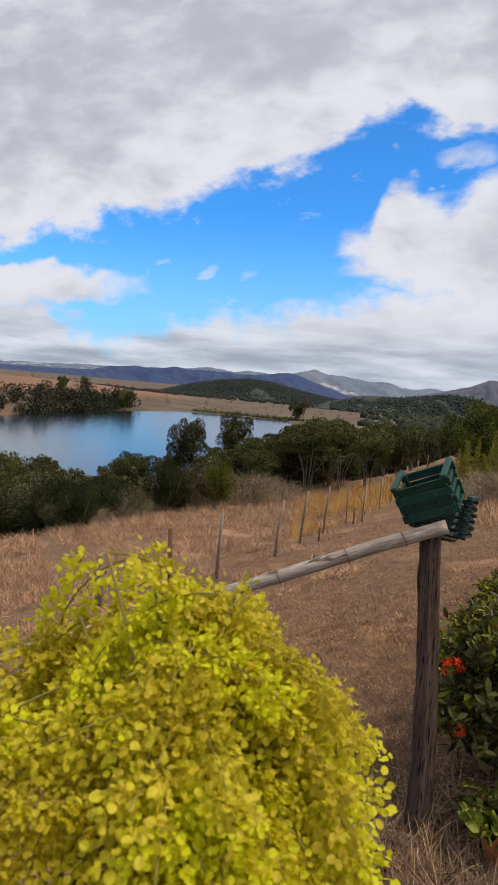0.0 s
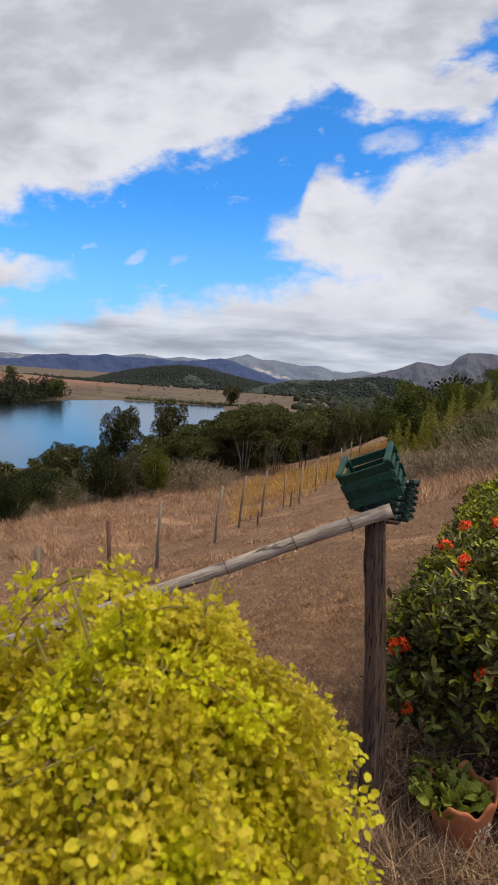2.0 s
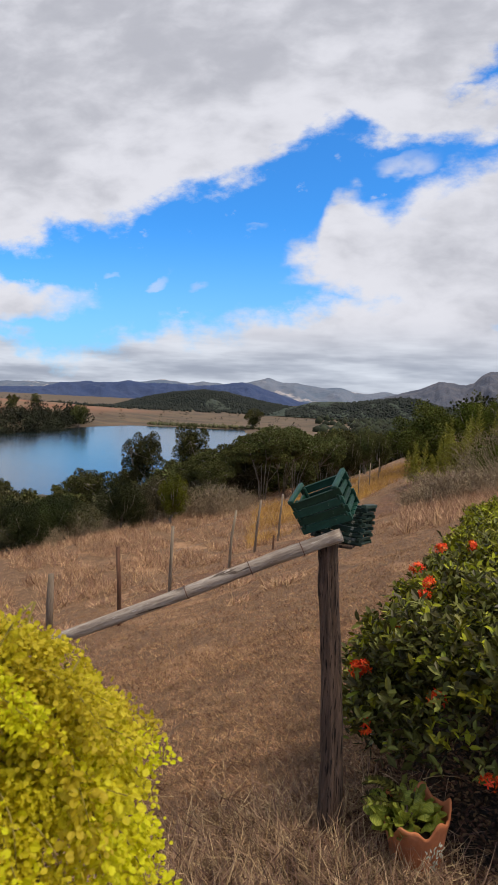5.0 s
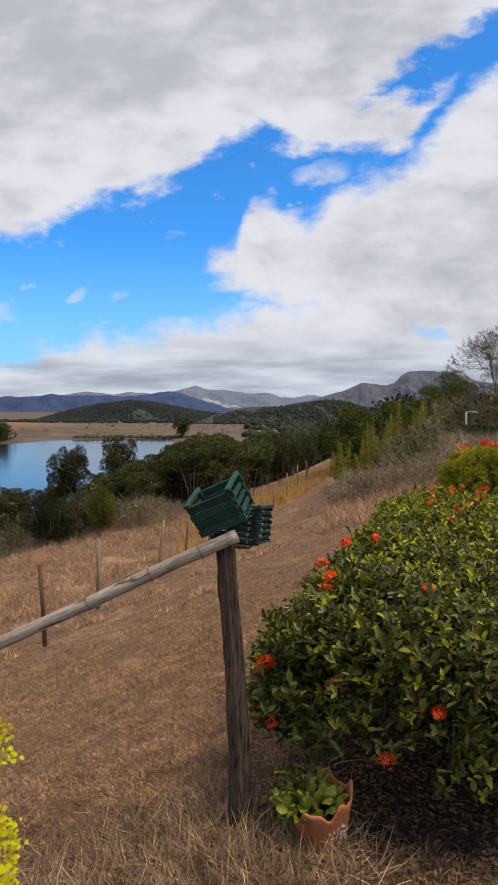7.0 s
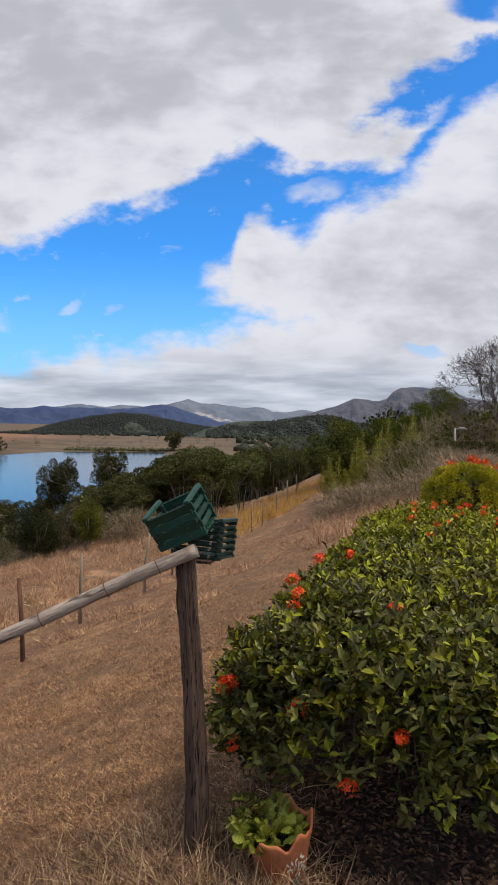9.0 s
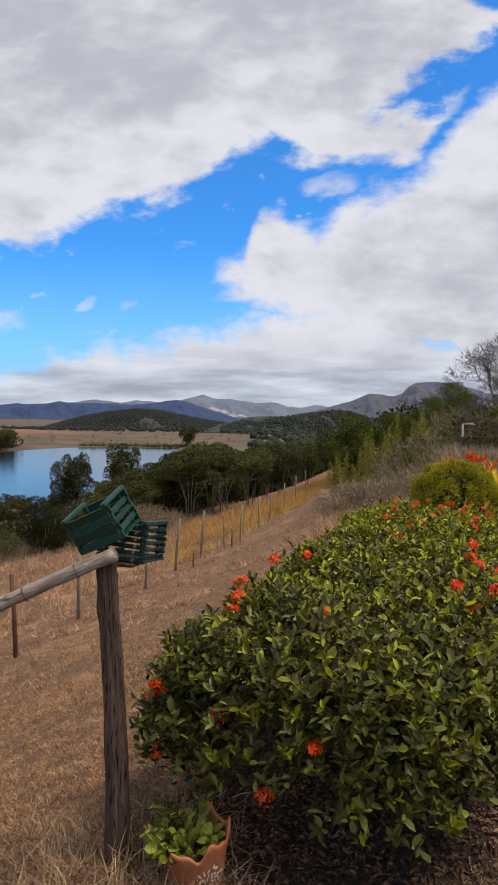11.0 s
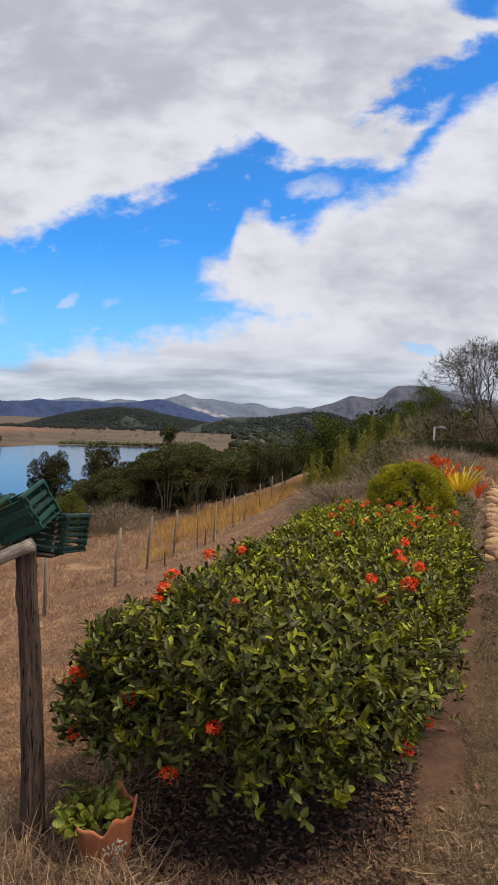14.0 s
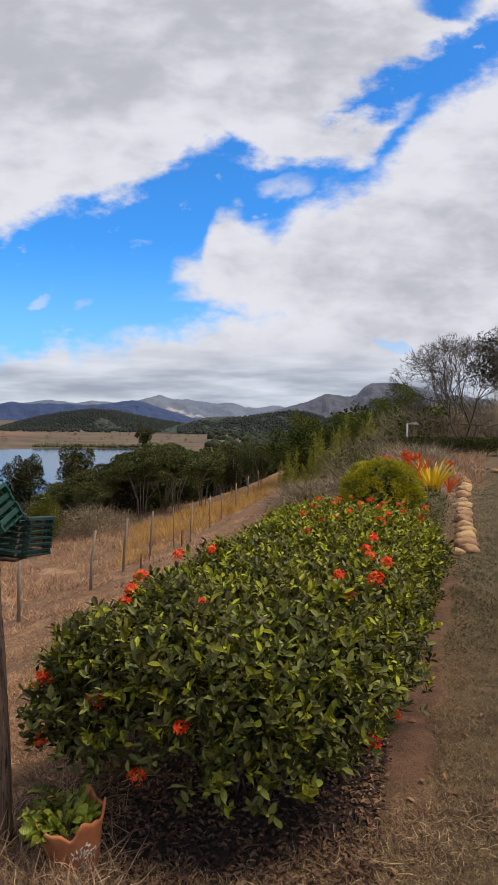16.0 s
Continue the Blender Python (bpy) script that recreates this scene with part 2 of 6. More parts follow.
M = dict(
    leaf=material("shrub_leaf", (0.023, 0.027, 0.005), (0.092, 0.088, 0.014), 9, 0.45, 0.1, 90, island=0.5, through_light=0.12, gloss=0.28, tones=(0.140, 0.138, 0.030)),
    young_leaf=material("young_shrub_leaf", (0.100, 0.114, 0.007), (0.215, 0.214, 0.012), 7, 0.45, 0.1, 90, island=0.45, through_light=0.25, gloss=0.3, tones=(0.34, 0.33, 0.020)),
    leaf_piece=material("shrub_leaf_single", (0.030, 0.042, 0.009), (0.090, 0.110, 0.020), 9, 0.45, 0.1, 90, obj=0.35, through_light=0.2, gloss=0.4, tones=(0.22, 0.25, 0.025)),
    yellow=material("golden_leaflet", (0.56, 0.50, 0.010), (0.92, 0.80, 0.08), 5, 0.55, 0.1, 80, island=0.10, obj=0.25, through_light=0.46, gloss=0.25, spots=((0.36, 0.37, 0.008), 8, 0.60), tones=(0.60, 0.56, 0.014)),
    yellow_stem=material("golden_stem", (0.14, 0.12, 0.02), (0.30, 0.24, 0.04), 20, 0.6, 0.2),
    petal=material("orange_petal", (0.82, 0.055, 0.010), (0.90, 0.15, 0.022), 20, 0.5, 0.1, island=0.2, through_light=0.25),
    twig=material("shrub_twig", (0.06, 0.045, 0.03), (0.14, 0.11, 0.08), 30, 0.85, 0.4),
    tree_leaf=material("tree_leaf", (0.030, 0.036, 0.011), (0.125, 0.122, 0.040), 0.8, 0.85, 0, 6, island=0.5, obj=0.4, through_light=0.15, gloss=0.1),
    tree_leaf_green=material("fresh_tree_leaf", (0.045, 0.062, 0.008), (0.130, 0.150, 0.020), 0.5, 0.8, 0, 6, island=0.5, obj=0.25, through_light=0.15, gloss=0.1),
    scrub_leaf=material("grey_olive_scrub_leaf", (0.042, 0.040, 0.020), (0.135, 0.118, 0.062), 0.5, 0.85, 0, 6, island=0.5, obj=0.35, through_light=0.12, gloss=0.1),
    lush_grass=material("green_lawn_blade", (0.080, 0.085, 0.034), (0.19, 0.165, 0.078), 1.5, 0.85, 0, 9, island=0.4),
    round_leaf=material("round_tree_leaf", (0.020, 0.032, 0.008), (0.125, 0.135, 0.026), 0.9, 0.8, 0, 6, island=0.5, through_light=0.12, gloss=0.1),
    bare_bark=material("bare_twig_bark", (0.05, 0.040, 0.034), (0.13, 0.11, 0.095), 3, 0.9, 0.3, 25),
    dark_bush_leaf=material("dark_bush_leaf", (0.012, 0.018, 0.005), (0.046, 0.052, 0.013), 0.5, 0.8, 0, 6, island=0.5, obj=0.3, through_light=0.12, gloss=0.15),
    olive_leaf=material("yellow_green_bush_leaf", (0.050, 0.058, 0.007), (0.165, 0.165, 0.016), 0.7, 0.8, 0, 6, island=0.4, through_light=0.15, gloss=0.1),
    bamboo_leaf=material("pale_green_leaf", (0.17, 0.175, 0.018), (0.36, 0.33, 0.045), 0.7, 0.6, 0, 6, island=0.4, through_light=0.2),
    dry_brush=material("dry_brush_twig", (0.15, 0.110, 0.070), (0.42, 0.325, 0.215), 1.0, 0.9, 0, 9, island=0.5),
    bark=material("grey_bark", (0.13, 0.105, 0.080), (0.31, 0.27, 0.22), 3, 0.9, 0.5, 25),
    topiary=material("clipped_golden_leaf", (0.15, 0.155, 0.006), (0.54, 0.46, 0.016), 3, 0.55, 0.1, 60, island=0.45, through_light=0.2),
    old_wood=material("weathered_dark_post_wood", (0.030, 0.019, 0.014), (0.170, 0.110, 0.082), 6, 0.9, 1.0, 34, stretch=(5.5, 5.5, 0.28), spots=((0.008, 0.005, 0.004), 24, 0.535)),
    bamboo=material("weathered_pole_wood", (0.24, 0.185, 0.145), (0.55, 0.475, 0.40), 9, 0.75, 0.7, 40, stretch=(0.6, 4, 4), spots=((0.10, 0.070, 0.052), 10, 0.565), wear=((0.66, 0.61, 0.55), 22, 0.62)),
    green_paint=material("faded_green_paint", (0.004, 0.027, 0.018), (0.011, 0.058, 0.038), 18, 0.55, 0.5, 160, obj=0.35, wear=((0.20, 0.22, 0.19), 40, 0.66)),
    dark_paint=material("dark_green_paint", (0.005, 0.016, 0.012), (0.014, 0.038, 0.028), 18, 0.55, 0.5, 160, obj=0.3, wear=((0.26, 0.27, 0.23), 30, 0.62)),
    terracotta=material("terracotta", (0.36, 0.115, 0.045), (0.50, 0.19, 0.085), 9, 0.85, 0.35, 70, spots=((0.30, 0.16, 0.10), 14, 0.62)),
    motif=material("pale_painted_leaf_motif", (0.35, 0.36, 0.26), (0.62, 0.62, 0.50), 60, 0.8, 0.1),
    soil=material("dark_potting_soil", (0.03, 0.02, 0.014), (0.08, 0.055, 0.035), 30, 0.95, 0.8, 90),
    pot_leaf=material("pale_striped_pot_leaf", (0.09, 0.13, 0.014), (0.36, 0.38, 0.06), 38, 0.5, 0.1, 150, island=0.3, through_light=0.2, stretch=(3.0, 0.35, 0.35)),
    stone=material("tan_border_stone", (0.34, 0.19, 0.09), (0.56, 0.37, 0.20), 8, 0.9, 0.5, 40, obj=0.2, spots=((0.30, 0.24, 0.18), 12, 0.64)),
    grass=material("dry_grass_blade", (0.19, 0.105, 0.056), (0.54, 0.315, 0.180), 6.0, 0.85, 0, 40, island=0.5),
    grass_pale=material("bleached_tall_grass", (0.24, 0.135, 0.078), (0.62, 0.39, 0.245), 1.5, 0.85, 0, 20, island=0.45),
    grass_gold=material("golden_tall_grass", (0.38, 0.21, 0.050), (0.64, 0.385, 0.105), 0.6, 0.85, 0, 9, island=0.3),
    grass_green=material("greenish_lawn_blade", (0.135, 0.092, 0.046), (0.33, 0.225, 0.122), 3.0, 0.85, 0, 25, island=0.5),
    straw=material("straw_stalk", (0.17, 0.102, 0.062), (0.46, 0.305, 0.195), 9, 0.8, 0, 40, island=0.6),
    litter=material("dry_leaf_litter", (0.060, 0.032, 0.020), (0.22, 0.120, 0.075), 4, 0.9, 0, 30, island=0.5),
    red_leaf=material("orange_red_strap_leaf", (0.62, 0.09, 0.012), (0.76, 0.18, 0.03), 6, 0.5, 0.1, 60, island=0.2, through_light=0.25),
    yellow_strap=material("yellow_strap_leaf", (0.58, 0.40, 0.012), (0.78, 0.58, 0.03), 6, 0.5, 0.1, 60, island=0.2, through_light=0.25),
    fence_grey=material("grey_fence_wood", (0.15, 0.115, 0.082), (0.34, 0.28, 0.21), 4, 0.9, 0.6, 30, stretch=(4, 4, 0.4), obj=0.15),
    fence_dark=material("dark_fence_wood", (0.07, 0.035, 0.022), (0.18, 0.092, 0.060), 4, 0.9, 0.6, 30, stretch=(4, 4, 0.4)),
    wire=material("galvanised_wire", (0.22, 0.22, 0.22), (0.35, 0.35, 0.35), 20, 0.5, 0, metal=0.8),
    lamp_metal=material("pale_lamp_metal", (0.30, 0.30, 0.28), (0.42, 0.42, 0.40), 6, 0.5, 0.1),
)

# ---------------------------------------------------------------- geometry helpers
rng = np.random.default_rng(7)


def mesh_of(name, verts, faces, mats, smooth=False):
    me = bpy.data.meshes.new(name)
    me.from_pydata(np.asarray(verts).reshape(-1, 3).tolist(), [], faces.tolist() if isinstance(faces, np.ndarray) else faces)
    for m in mats if isinstance(mats, (list, tuple)) else [mats]:
        me.materials.append(m)
    if smooth:
        me.polygons.foreach_set("use_smooth", [True] * len(me.polygons))
    me.update()
    return me


def thing(name, place=(0, 0, 0), turn=0.0, label="", category="", group="", kind=""):
    ob = new(name)
    ob.empty_display_size = 0.1
    ob.matrix_basis = pose(*place, 0, 0, turn)
    return tagged(ob, label, category, group, kind)


def part(name, data, parent=None, label="", m=None, kind=""):
    ob = new(name, data)
    ob.parent = parent
    if m is not None:
        ob.matrix_basis = m
    return tagged(ob, label, kind=kind)


def solo(name, data, label, category="", kind="", group="", m=None):
    ob = new(name, data)
    if m is not None:
        ob.matrix_basis = m
    return tagged(ob, label, category, group, kind)


def tube(points, radii, sides=8, wobble=0.0, seed=0, caps=True):
    """A tapered, bent tube as (verts, faces)."""
    r = np.random.default_rng(seed)
    pts = np.asarray(points, float)
    verts, faces = [], []
    ref = np.array([0.31, 0.87, 0.38])
    for k, p in enumerate(pts):
        way = pts[min(k + 1, len(pts) - 1)] - pts[max(k - 1, 0)]
        way /= np.linalg.norm(way) + 1e-9
        a = np.cross(way, ref)
        a /= np.linalg.norm(a) + 1e-9
        b = np.cross(way, a)
        for s in range(sides):
            ang = 2 * math.pi * s / sides
            rad = radii[k] * (1 + wobble * r.normal())
            verts.append(p + rad * (math.cos(ang) * a + math.sin(ang) * b))
    for k in range(len(pts) - 1):
        for s in range(sides):
            faces.append((k * sides + s, k * sides + (s + 1) % sides, (k + 1) * sides + (s + 1) % sides, (k + 1) * sides + s))
    if caps:
        faces.append(tuple(range(sides))[::-1])
        faces.append(tuple((len(pts) - 1) * sides + s for s in range(sides)))
    return verts, faces


def joined(pieces):
    verts, faces, base = [], [], 0
    for v, f in pieces:
        verts += list(v)
        faces += [tuple(i + base for i in q) for q in f]
        base += len(v)
    return verts, faces


def unit(v):
    return v / (np.linalg.norm(v, axis=-1, keepdims=True) + 1e-9)


def leaf_mass(pos, way, up, length, width, shape="oval", cup=0.15, droop=0.0):
    """Many leaves at once: base points, directions, face normals -> verts, faces."""
    n = len(pos)
    way = unit(way)
    side = unit(np.cross(way, up))
    nor = np.cross(side, way)
    length = np.broadcast_to(length, n)[:, None]
    width = np.broadcast_to(width, n)[:, None]
    at = lambda a, s, h: pos + way * length * a + side * width * s + nor * (width * h - length * droop * a * a)
    if shape == "oval":
        rows = [at(0, 0, 0), at(.28, -.40, cup), at(.68, -.42, cup), at(1, 0, 0), at(.68, .42, cup), at(.28, .40, cup), at(.5, 0, -cup * .3)]
        faces = [(0, 6, 2, 1), (6, 3, 2), (0, 5, 4, 6), (6, 4, 3)]
    elif shape == "obovate":
        rows = [at(0, 0, 0), at(.38, -.29, cup), at(.74, -.48, cup), at(1, 0, 0), at(.74, .48, cup), at(.38, .29, cup), at(.55, 0, -cup * .3), at(.94, -.27, cup * .6), at(.94, .27, cup * .6)]
        faces = [(0, 6, 2, 1), (6, 3, 7, 2), (0, 5, 4, 6), (6, 4, 8, 3)]
    elif shape == "arc":  # a long curling stalk; cup is its sideways bend
        bend = np.broadcast_to(cup, n)[:, None]
        run = lambda a, s: at(a, s, 0) + side * length * bend * a * a
        rows = [run(0, -.5), run(0, .5), run(.3, -.5), run(.3, .5), run(.6, -.45), run(.6, .45), run(.85, -.3), run(.85, .3), run(1, 0)]
        faces = [(0, 1, 3, 2), (2, 3, 5, 4), (4, 5, 7, 6), (6, 7, 8)]
    elif shape == "quad":
        rows = [at(0, 0, 0), at(.5, -.5, cup), at(1, 0, 0), at(.5, .5, cup)]
        faces = [(0, 3, 2, 1)]
    elif shape == "disc":
        rows = [at(0, 0, 0), at(.16, -.34, cup), at(.5, -.5, cup), at(.84, -.34, cup), at(1, 0, 0), at(.84, .34, cup), at(.5, .5, cup), at(.16, .34, cup)]
        faces = [(0, 4, 3, 2, 1), (0, 7, 6, 5, 4)]
    elif shape == "round":
        rows = [at(0, 0, 0), at(.35, -.5, cup), at(.8, -.4, cup), at(1, 0, 0), at(.8, .4, cup), at(.35, .5, cup)]
        faces = [(0, 3, 2, 1), (0, 5, 4, 3)]
    else:  # blade
        rows = [at(0, -.5, 0), at(0, .5, 0), at(.55, .35, 0), at(.55, -.35, 0), at(1, 0, 0)]
        faces = [(0, 1, 2, 3), (3, 2, 4)]
    verts = np.stack(rows, 1).reshape(-1, 3)
    k = len(rows)
    base = (np.arange(n) * k)
    out = []
    for f in faces:
        out += (base[:, None] + np.array(f)).tolist()
    return verts, out


def rand_dirs(n):
    return unit(rng.normal(size=(n, 3)))


def bend_noise(x, y, s, seed=0.0):
    """A smooth ripple over the plan, for arrays."""
    return (np.sin(x * s * 1.0 + 1.3 + seed) * np.cos(y * s * 0.83 + 0.7 * seed) + 0.6 * np.sin(x * s * 2.1 + y * s * 1.7 + 2.1 * seed) + 0.35 * np.cos(x * s * 4.3 - y * s * 3.6 + seed)) / 1.6


# ---------------------------------------------------------------- the land
def soft(v, k):
    return 0.5 * (v + np.sqrt(v * v + k * k))


def slope_d(x, y):
    """Distance down the slope from the terrace's edge."""
    return -(x - 0.3) * 0.929 + (y - 2.2) * 0.369


LAKE_Z = -14.0


def ground_z(x, y):
    x, y = np.asarray(x, float), np.asarray(y, float)
    ye = np.where(y > 22, 22 + 0.35 * (y - 22), y)
    d, raw = slope_d(x, ye), slope_d(x, y)
    s = soft(d, 0.35)
    s = s - 0.93 * soft(s - 10.0, 1.2)
    z = -0.36 * s
    terrace = 1 / (1 + np.exp(np.clip(d * 1.3, -30, 30)))
    z = z + 0.05 + 0.024 * np.clip(y - 2.2, 0, 40) * terrace
    z = z - 0.42 * soft(raw - 16.5, 2.0)
    r = np.hypot(x, y)
    floor = -13.5 + np.clip(r - 330, 0, 4000) * 0.0022 + 0.35 * bend_noise(x, y, 0.03)
    z = floor + soft(z - floor, 1.0)
    # bank and rise on the far left of the lake
    bank = np.clip((-124 - x + 8 * np.sin(y * 0.035)) / 60, 0, 1.6) * np.clip((y - 60) / 60, 0, 1) * np.clip((620 - y) / 250, 0, 1)
    z = z + 6.2 * bank
    near = np.clip(1 - r / 60, 0, 1)
    z = z + near * 0.022 * np.sin(slope_d(x, y) * 5.2 + 1.3 * np.sin(y * 0.6) + 0.8 * np.sin(x * 1.1)) * np.clip(d / 2, 0, 1) * (d < 9)
    z = z + near * (0.035 * bend_noise(x, y, 0.9) + 0.012 * bend_noise(x, y, 4.1, 2.0))
    # the lake's bed
    right = -34 - 22 * np.clip((y - 215) / 90, 0, 1) - 6 * np.sin(y * 0.06)
    inside = np.minimum(np.minimum(right - x, x + 124 + 8 * np.sin(y * 0.035)), np.minimum(y - 84 - 0.1 * (x + 60), 312 + 6 * np.sin(x * 0.05) - y + 0.25 * np.clip(x + 110, 0, 200)))
    bed = np.clip(inside / 5.0 + 0.4, 0, 1)
    return z * (1 - bed) + bed * np.minimum(z, LAKE_Z - 1.5)


def ground_material():
    m = bpy.data.materials.new("dry_pasture_ground")
    m.use_nodes = True
    t = m.node_tree
    b = t.nodes["Principled BSDF"]
    co = t.nodes.new("ShaderNodeTexCoord").outputs["Object"]
    att = {}
    for name in ("soil", "lawn", "wood", "plain", "rise", "mulch"):
        a = t.nodes.new("ShaderNodeAttribute")
        a.attribute_name = name
        att[name] = a.outputs["Fac"]
    n1, n2, n3, n4 = noise_tex(t, co, 0.7, 6, 0.6), noise_tex(t, co, 5, 6, 0.65), noise_tex(t, co, 70, 5, 0.75), noise_tex(t, co, 0.05, 7, 0.62)
    straw = mix_col(t, smooth_step(t, n2, 0.35, 0.65), (0.27, 0.145, 0.072), (0.50, 0.295, 0.158))
    straw = mix_col(t, smooth_step(t, n3, 0.35, 0.7), (0.095, 0.058, 0.031), straw)
    straw = mix_col(t, smooth_step(t, noise_tex(t, co, 230, 3, 0.7), 0.50, 0.68), straw, (0.095, 0.055, 0.030))
    turn, draw = t.nodes.new("ShaderNodeMapping"), t.nodes.new("ShaderNodeMapping")
    turn.inputs["Rotation"].default_value = (0, 0, radians(21.7))
    draw.inputs["Scale"].default_value = (7.0, 0.9, 1.0)
    t.links.new(co, turn.inputs["Vector"]), t.links.new(turn.outputs[0], draw.inputs["Vector"])
    furrow = smooth_step(t, noise_tex(t, draw.outputs[0], 1.0, 5, 0.65), 0.50, 0.66, 0.0, 0.6)
    straw = mix_col(t, furrow, straw, (0.115, 0.062, 0.034))
    straw = mix_col(t, smooth_step(t, n1, 0.53, 0.68), straw, (0.40, 0.235, 0.125))
    earth = mix_col(t, smooth_step(t, n2, 0.35, 0.65), (0.105, 0.052, 0.030), (0.215, 0.112, 0.064))
    earth = mix_col(t, smooth_step(t, n3, 0.5, 0.75), earth, (0.10, 0.055, 0.035))
    lawn = mix_col(t, smooth_step(t, n2, 0.35, 0.65), (0.085, 0.06, 0.030), (0.165, 0.115, 0.06))
    col = mix_col(t, att["lawn"], straw, lawn)
    noisy = lambda a: smooth_step(t, math_node(t, "MULTIPLY_ADD", math_node(t, "SUBTRACT", n2, 0.5), 0.7, a), 0.35, 0.65)
    col = mix_col(t, noisy(att["soil"]), col, earth)
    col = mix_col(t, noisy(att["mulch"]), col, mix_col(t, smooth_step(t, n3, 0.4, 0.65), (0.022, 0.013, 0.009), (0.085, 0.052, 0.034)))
    pl = mix_col(t, smooth_step(t, n4, 0.35, 0.65), (0.075, 0.050, 0.028), (0.145, 0.098, 0.054))
    pl = mix_col(t, smooth_step(t, noise_tex(t, co, 0.12, 6, 0.7), 0.57, 0.66), pl, (0.10, 0.10, 0.055))
    col = mix_col(t, att["plain"], col, pl)
    red = mix_col(t, smooth_step(t, n4, 0.4, 0.6), (0.25, 0.11, 0.055), (0.18, 0.11, 0.06))
    col = mix_col(t, att["rise"], col, red)
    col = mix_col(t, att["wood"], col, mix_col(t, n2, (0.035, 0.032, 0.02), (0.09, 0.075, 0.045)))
    t.links.new(col, b.inputs["Base Color"])
    b.inputs["Roughness"].default_value = 0.95
    bp = t.nodes.new("ShaderNodeBump")
    bp.inputs["Strength"].default_value, bp.inputs["Distance"].default_value = 0.8, 0.03
    t.links.new(math_node(t, "ADD", n2, n3), bp.inputs["Height"])
    t.links.new(bp.outputs[0], b.inputs["Normal"])
    return m


def make_ground():
    radii = np.concatenate([[0.002, 0.15], np.geomspace(0.3, 12, 120), np.geomspace(12.3, 130, 90), np.geomspace(133, 4900, 70)])
    seg = 300
    # finer towards the view
    ang = np.linspace(0, 2 * math.pi, seg, endpoint=False)
    ang = ang + 0.55 * np.sin(ang)
    az = ang[None, :] + math.pi
    x = 0.5 - radii[:, None] * np.sin(az)
    y = 0.0 - radii[:, None] * np.cos(az)
    z = ground_z(x, y)
    verts = np.stack([x, y, z], -1).reshape(-1, 3)
    k = np.arange(len(radii) - 1)[:, None] * seg
    s = np.arange(seg)[None, :]
    s2 = (s + 1) % seg
    faces = np.stack(np.broadcast_arrays(k + s, k + seg + s, k + seg + s2, k + s2), -1).reshape(-1, 4)
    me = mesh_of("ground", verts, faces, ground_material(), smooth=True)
    centre = me.vertices
    x, y = verts[:, 0], verts[:, 1]
    raw, r = slope_d(x, y), np.hypot(x, y)
    across, along = hedge_axes(x, y)
    masks = dict(
        soil=np.clip(1.25 - np.abs(across - 0.52 - 0.07 * along - 0.03 * np.sin(along * 2.1)) / 0.17, 0, 1) * np.clip((along - 0.45) / 0.4, 0, 1) * (along < 4.6) + np.clip(1 - np.abs(slope_d(x, y) - 6.7 - 0.5 * np.sin(y * 0.5)) / 1.3, 0, 0.85) * (y > 9),
        lawn=np.clip((across - 0.60 - 0.07 * along) / 0.2, 0, 1) * (along > -1.5),
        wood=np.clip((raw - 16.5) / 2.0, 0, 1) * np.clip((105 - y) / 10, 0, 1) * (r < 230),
        plain=np.clip((r - 200) / 40, 0, 1),
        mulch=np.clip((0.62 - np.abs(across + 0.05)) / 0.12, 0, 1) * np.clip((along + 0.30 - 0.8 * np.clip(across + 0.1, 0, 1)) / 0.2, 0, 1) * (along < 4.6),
        rise=np.clip((-150 - x) / 25, 0, 1) * np.clip((620 - y) / 150, 0, 1) * (y > 100),
    )
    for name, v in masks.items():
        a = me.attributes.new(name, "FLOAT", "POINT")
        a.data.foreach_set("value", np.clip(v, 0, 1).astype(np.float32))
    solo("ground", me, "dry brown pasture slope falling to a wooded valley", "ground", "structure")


HEDGE_A, HEDGE_B = np.array([1.06, 2.05]), np.array([2.28, 6.25])
HEDGE_DIR = (HEDGE_B - HEDGE_A) / np.linalg.norm(HEDGE_B - HEDGE_A)
HEDGE_LEN = float(np.linalg.norm(HEDGE_B - HEDGE_A))


def hedge_axes(x, y):
    """Across (to the right) and along the flowering hedge's centre line."""
    dx, dy = x - HEDGE_A[0], y - HEDGE_A[1]
    return dx * HEDGE_DIR[1] - dy * HEDGE_DIR[0], dx * HEDGE_DIR[0] + dy * HEDGE_DIR[1]


make_ground()

water = bpy.data.materials.new("still_lake_water")
water.use_nodes = True
wt = water.node_tree
wb = wt.nodes["Principled BSDF"]
wb.inputs["Base Color"].default_value = (0.012, 0.02, 0.024, 1)
wb.inputs["Roughness"].default_value = 0.15
wb.inputs["IOR"].default_value = 1.33
wb.inputs["Specular IOR Level"].default_value = 0.9
wbp = wt.nodes.new("ShaderNodeBump")
wbp.inputs["Strength"].default_value, wbp.inputs["Distance"].default_value = 0.16, 0.05
wt.links.new(noise_tex(wt, wt.nodes.new("ShaderNodeTexCoord").outputs["Object"], 0.8, 3), wbp.inputs["Height"])
wt.links.new(wbp.outputs[0], wb.inputs["Normal"])
wv = [(-260, 70, LAKE_Z), (-15, 70, LAKE_Z), (-15, 335, LAKE_Z), (-260, 335, LAKE_Z)]
solo("water", mesh_of("water", wv, [(0, 1, 2, 3)], water), "calm grey-blue lake reflecting sky and trees", "lake", "structure")


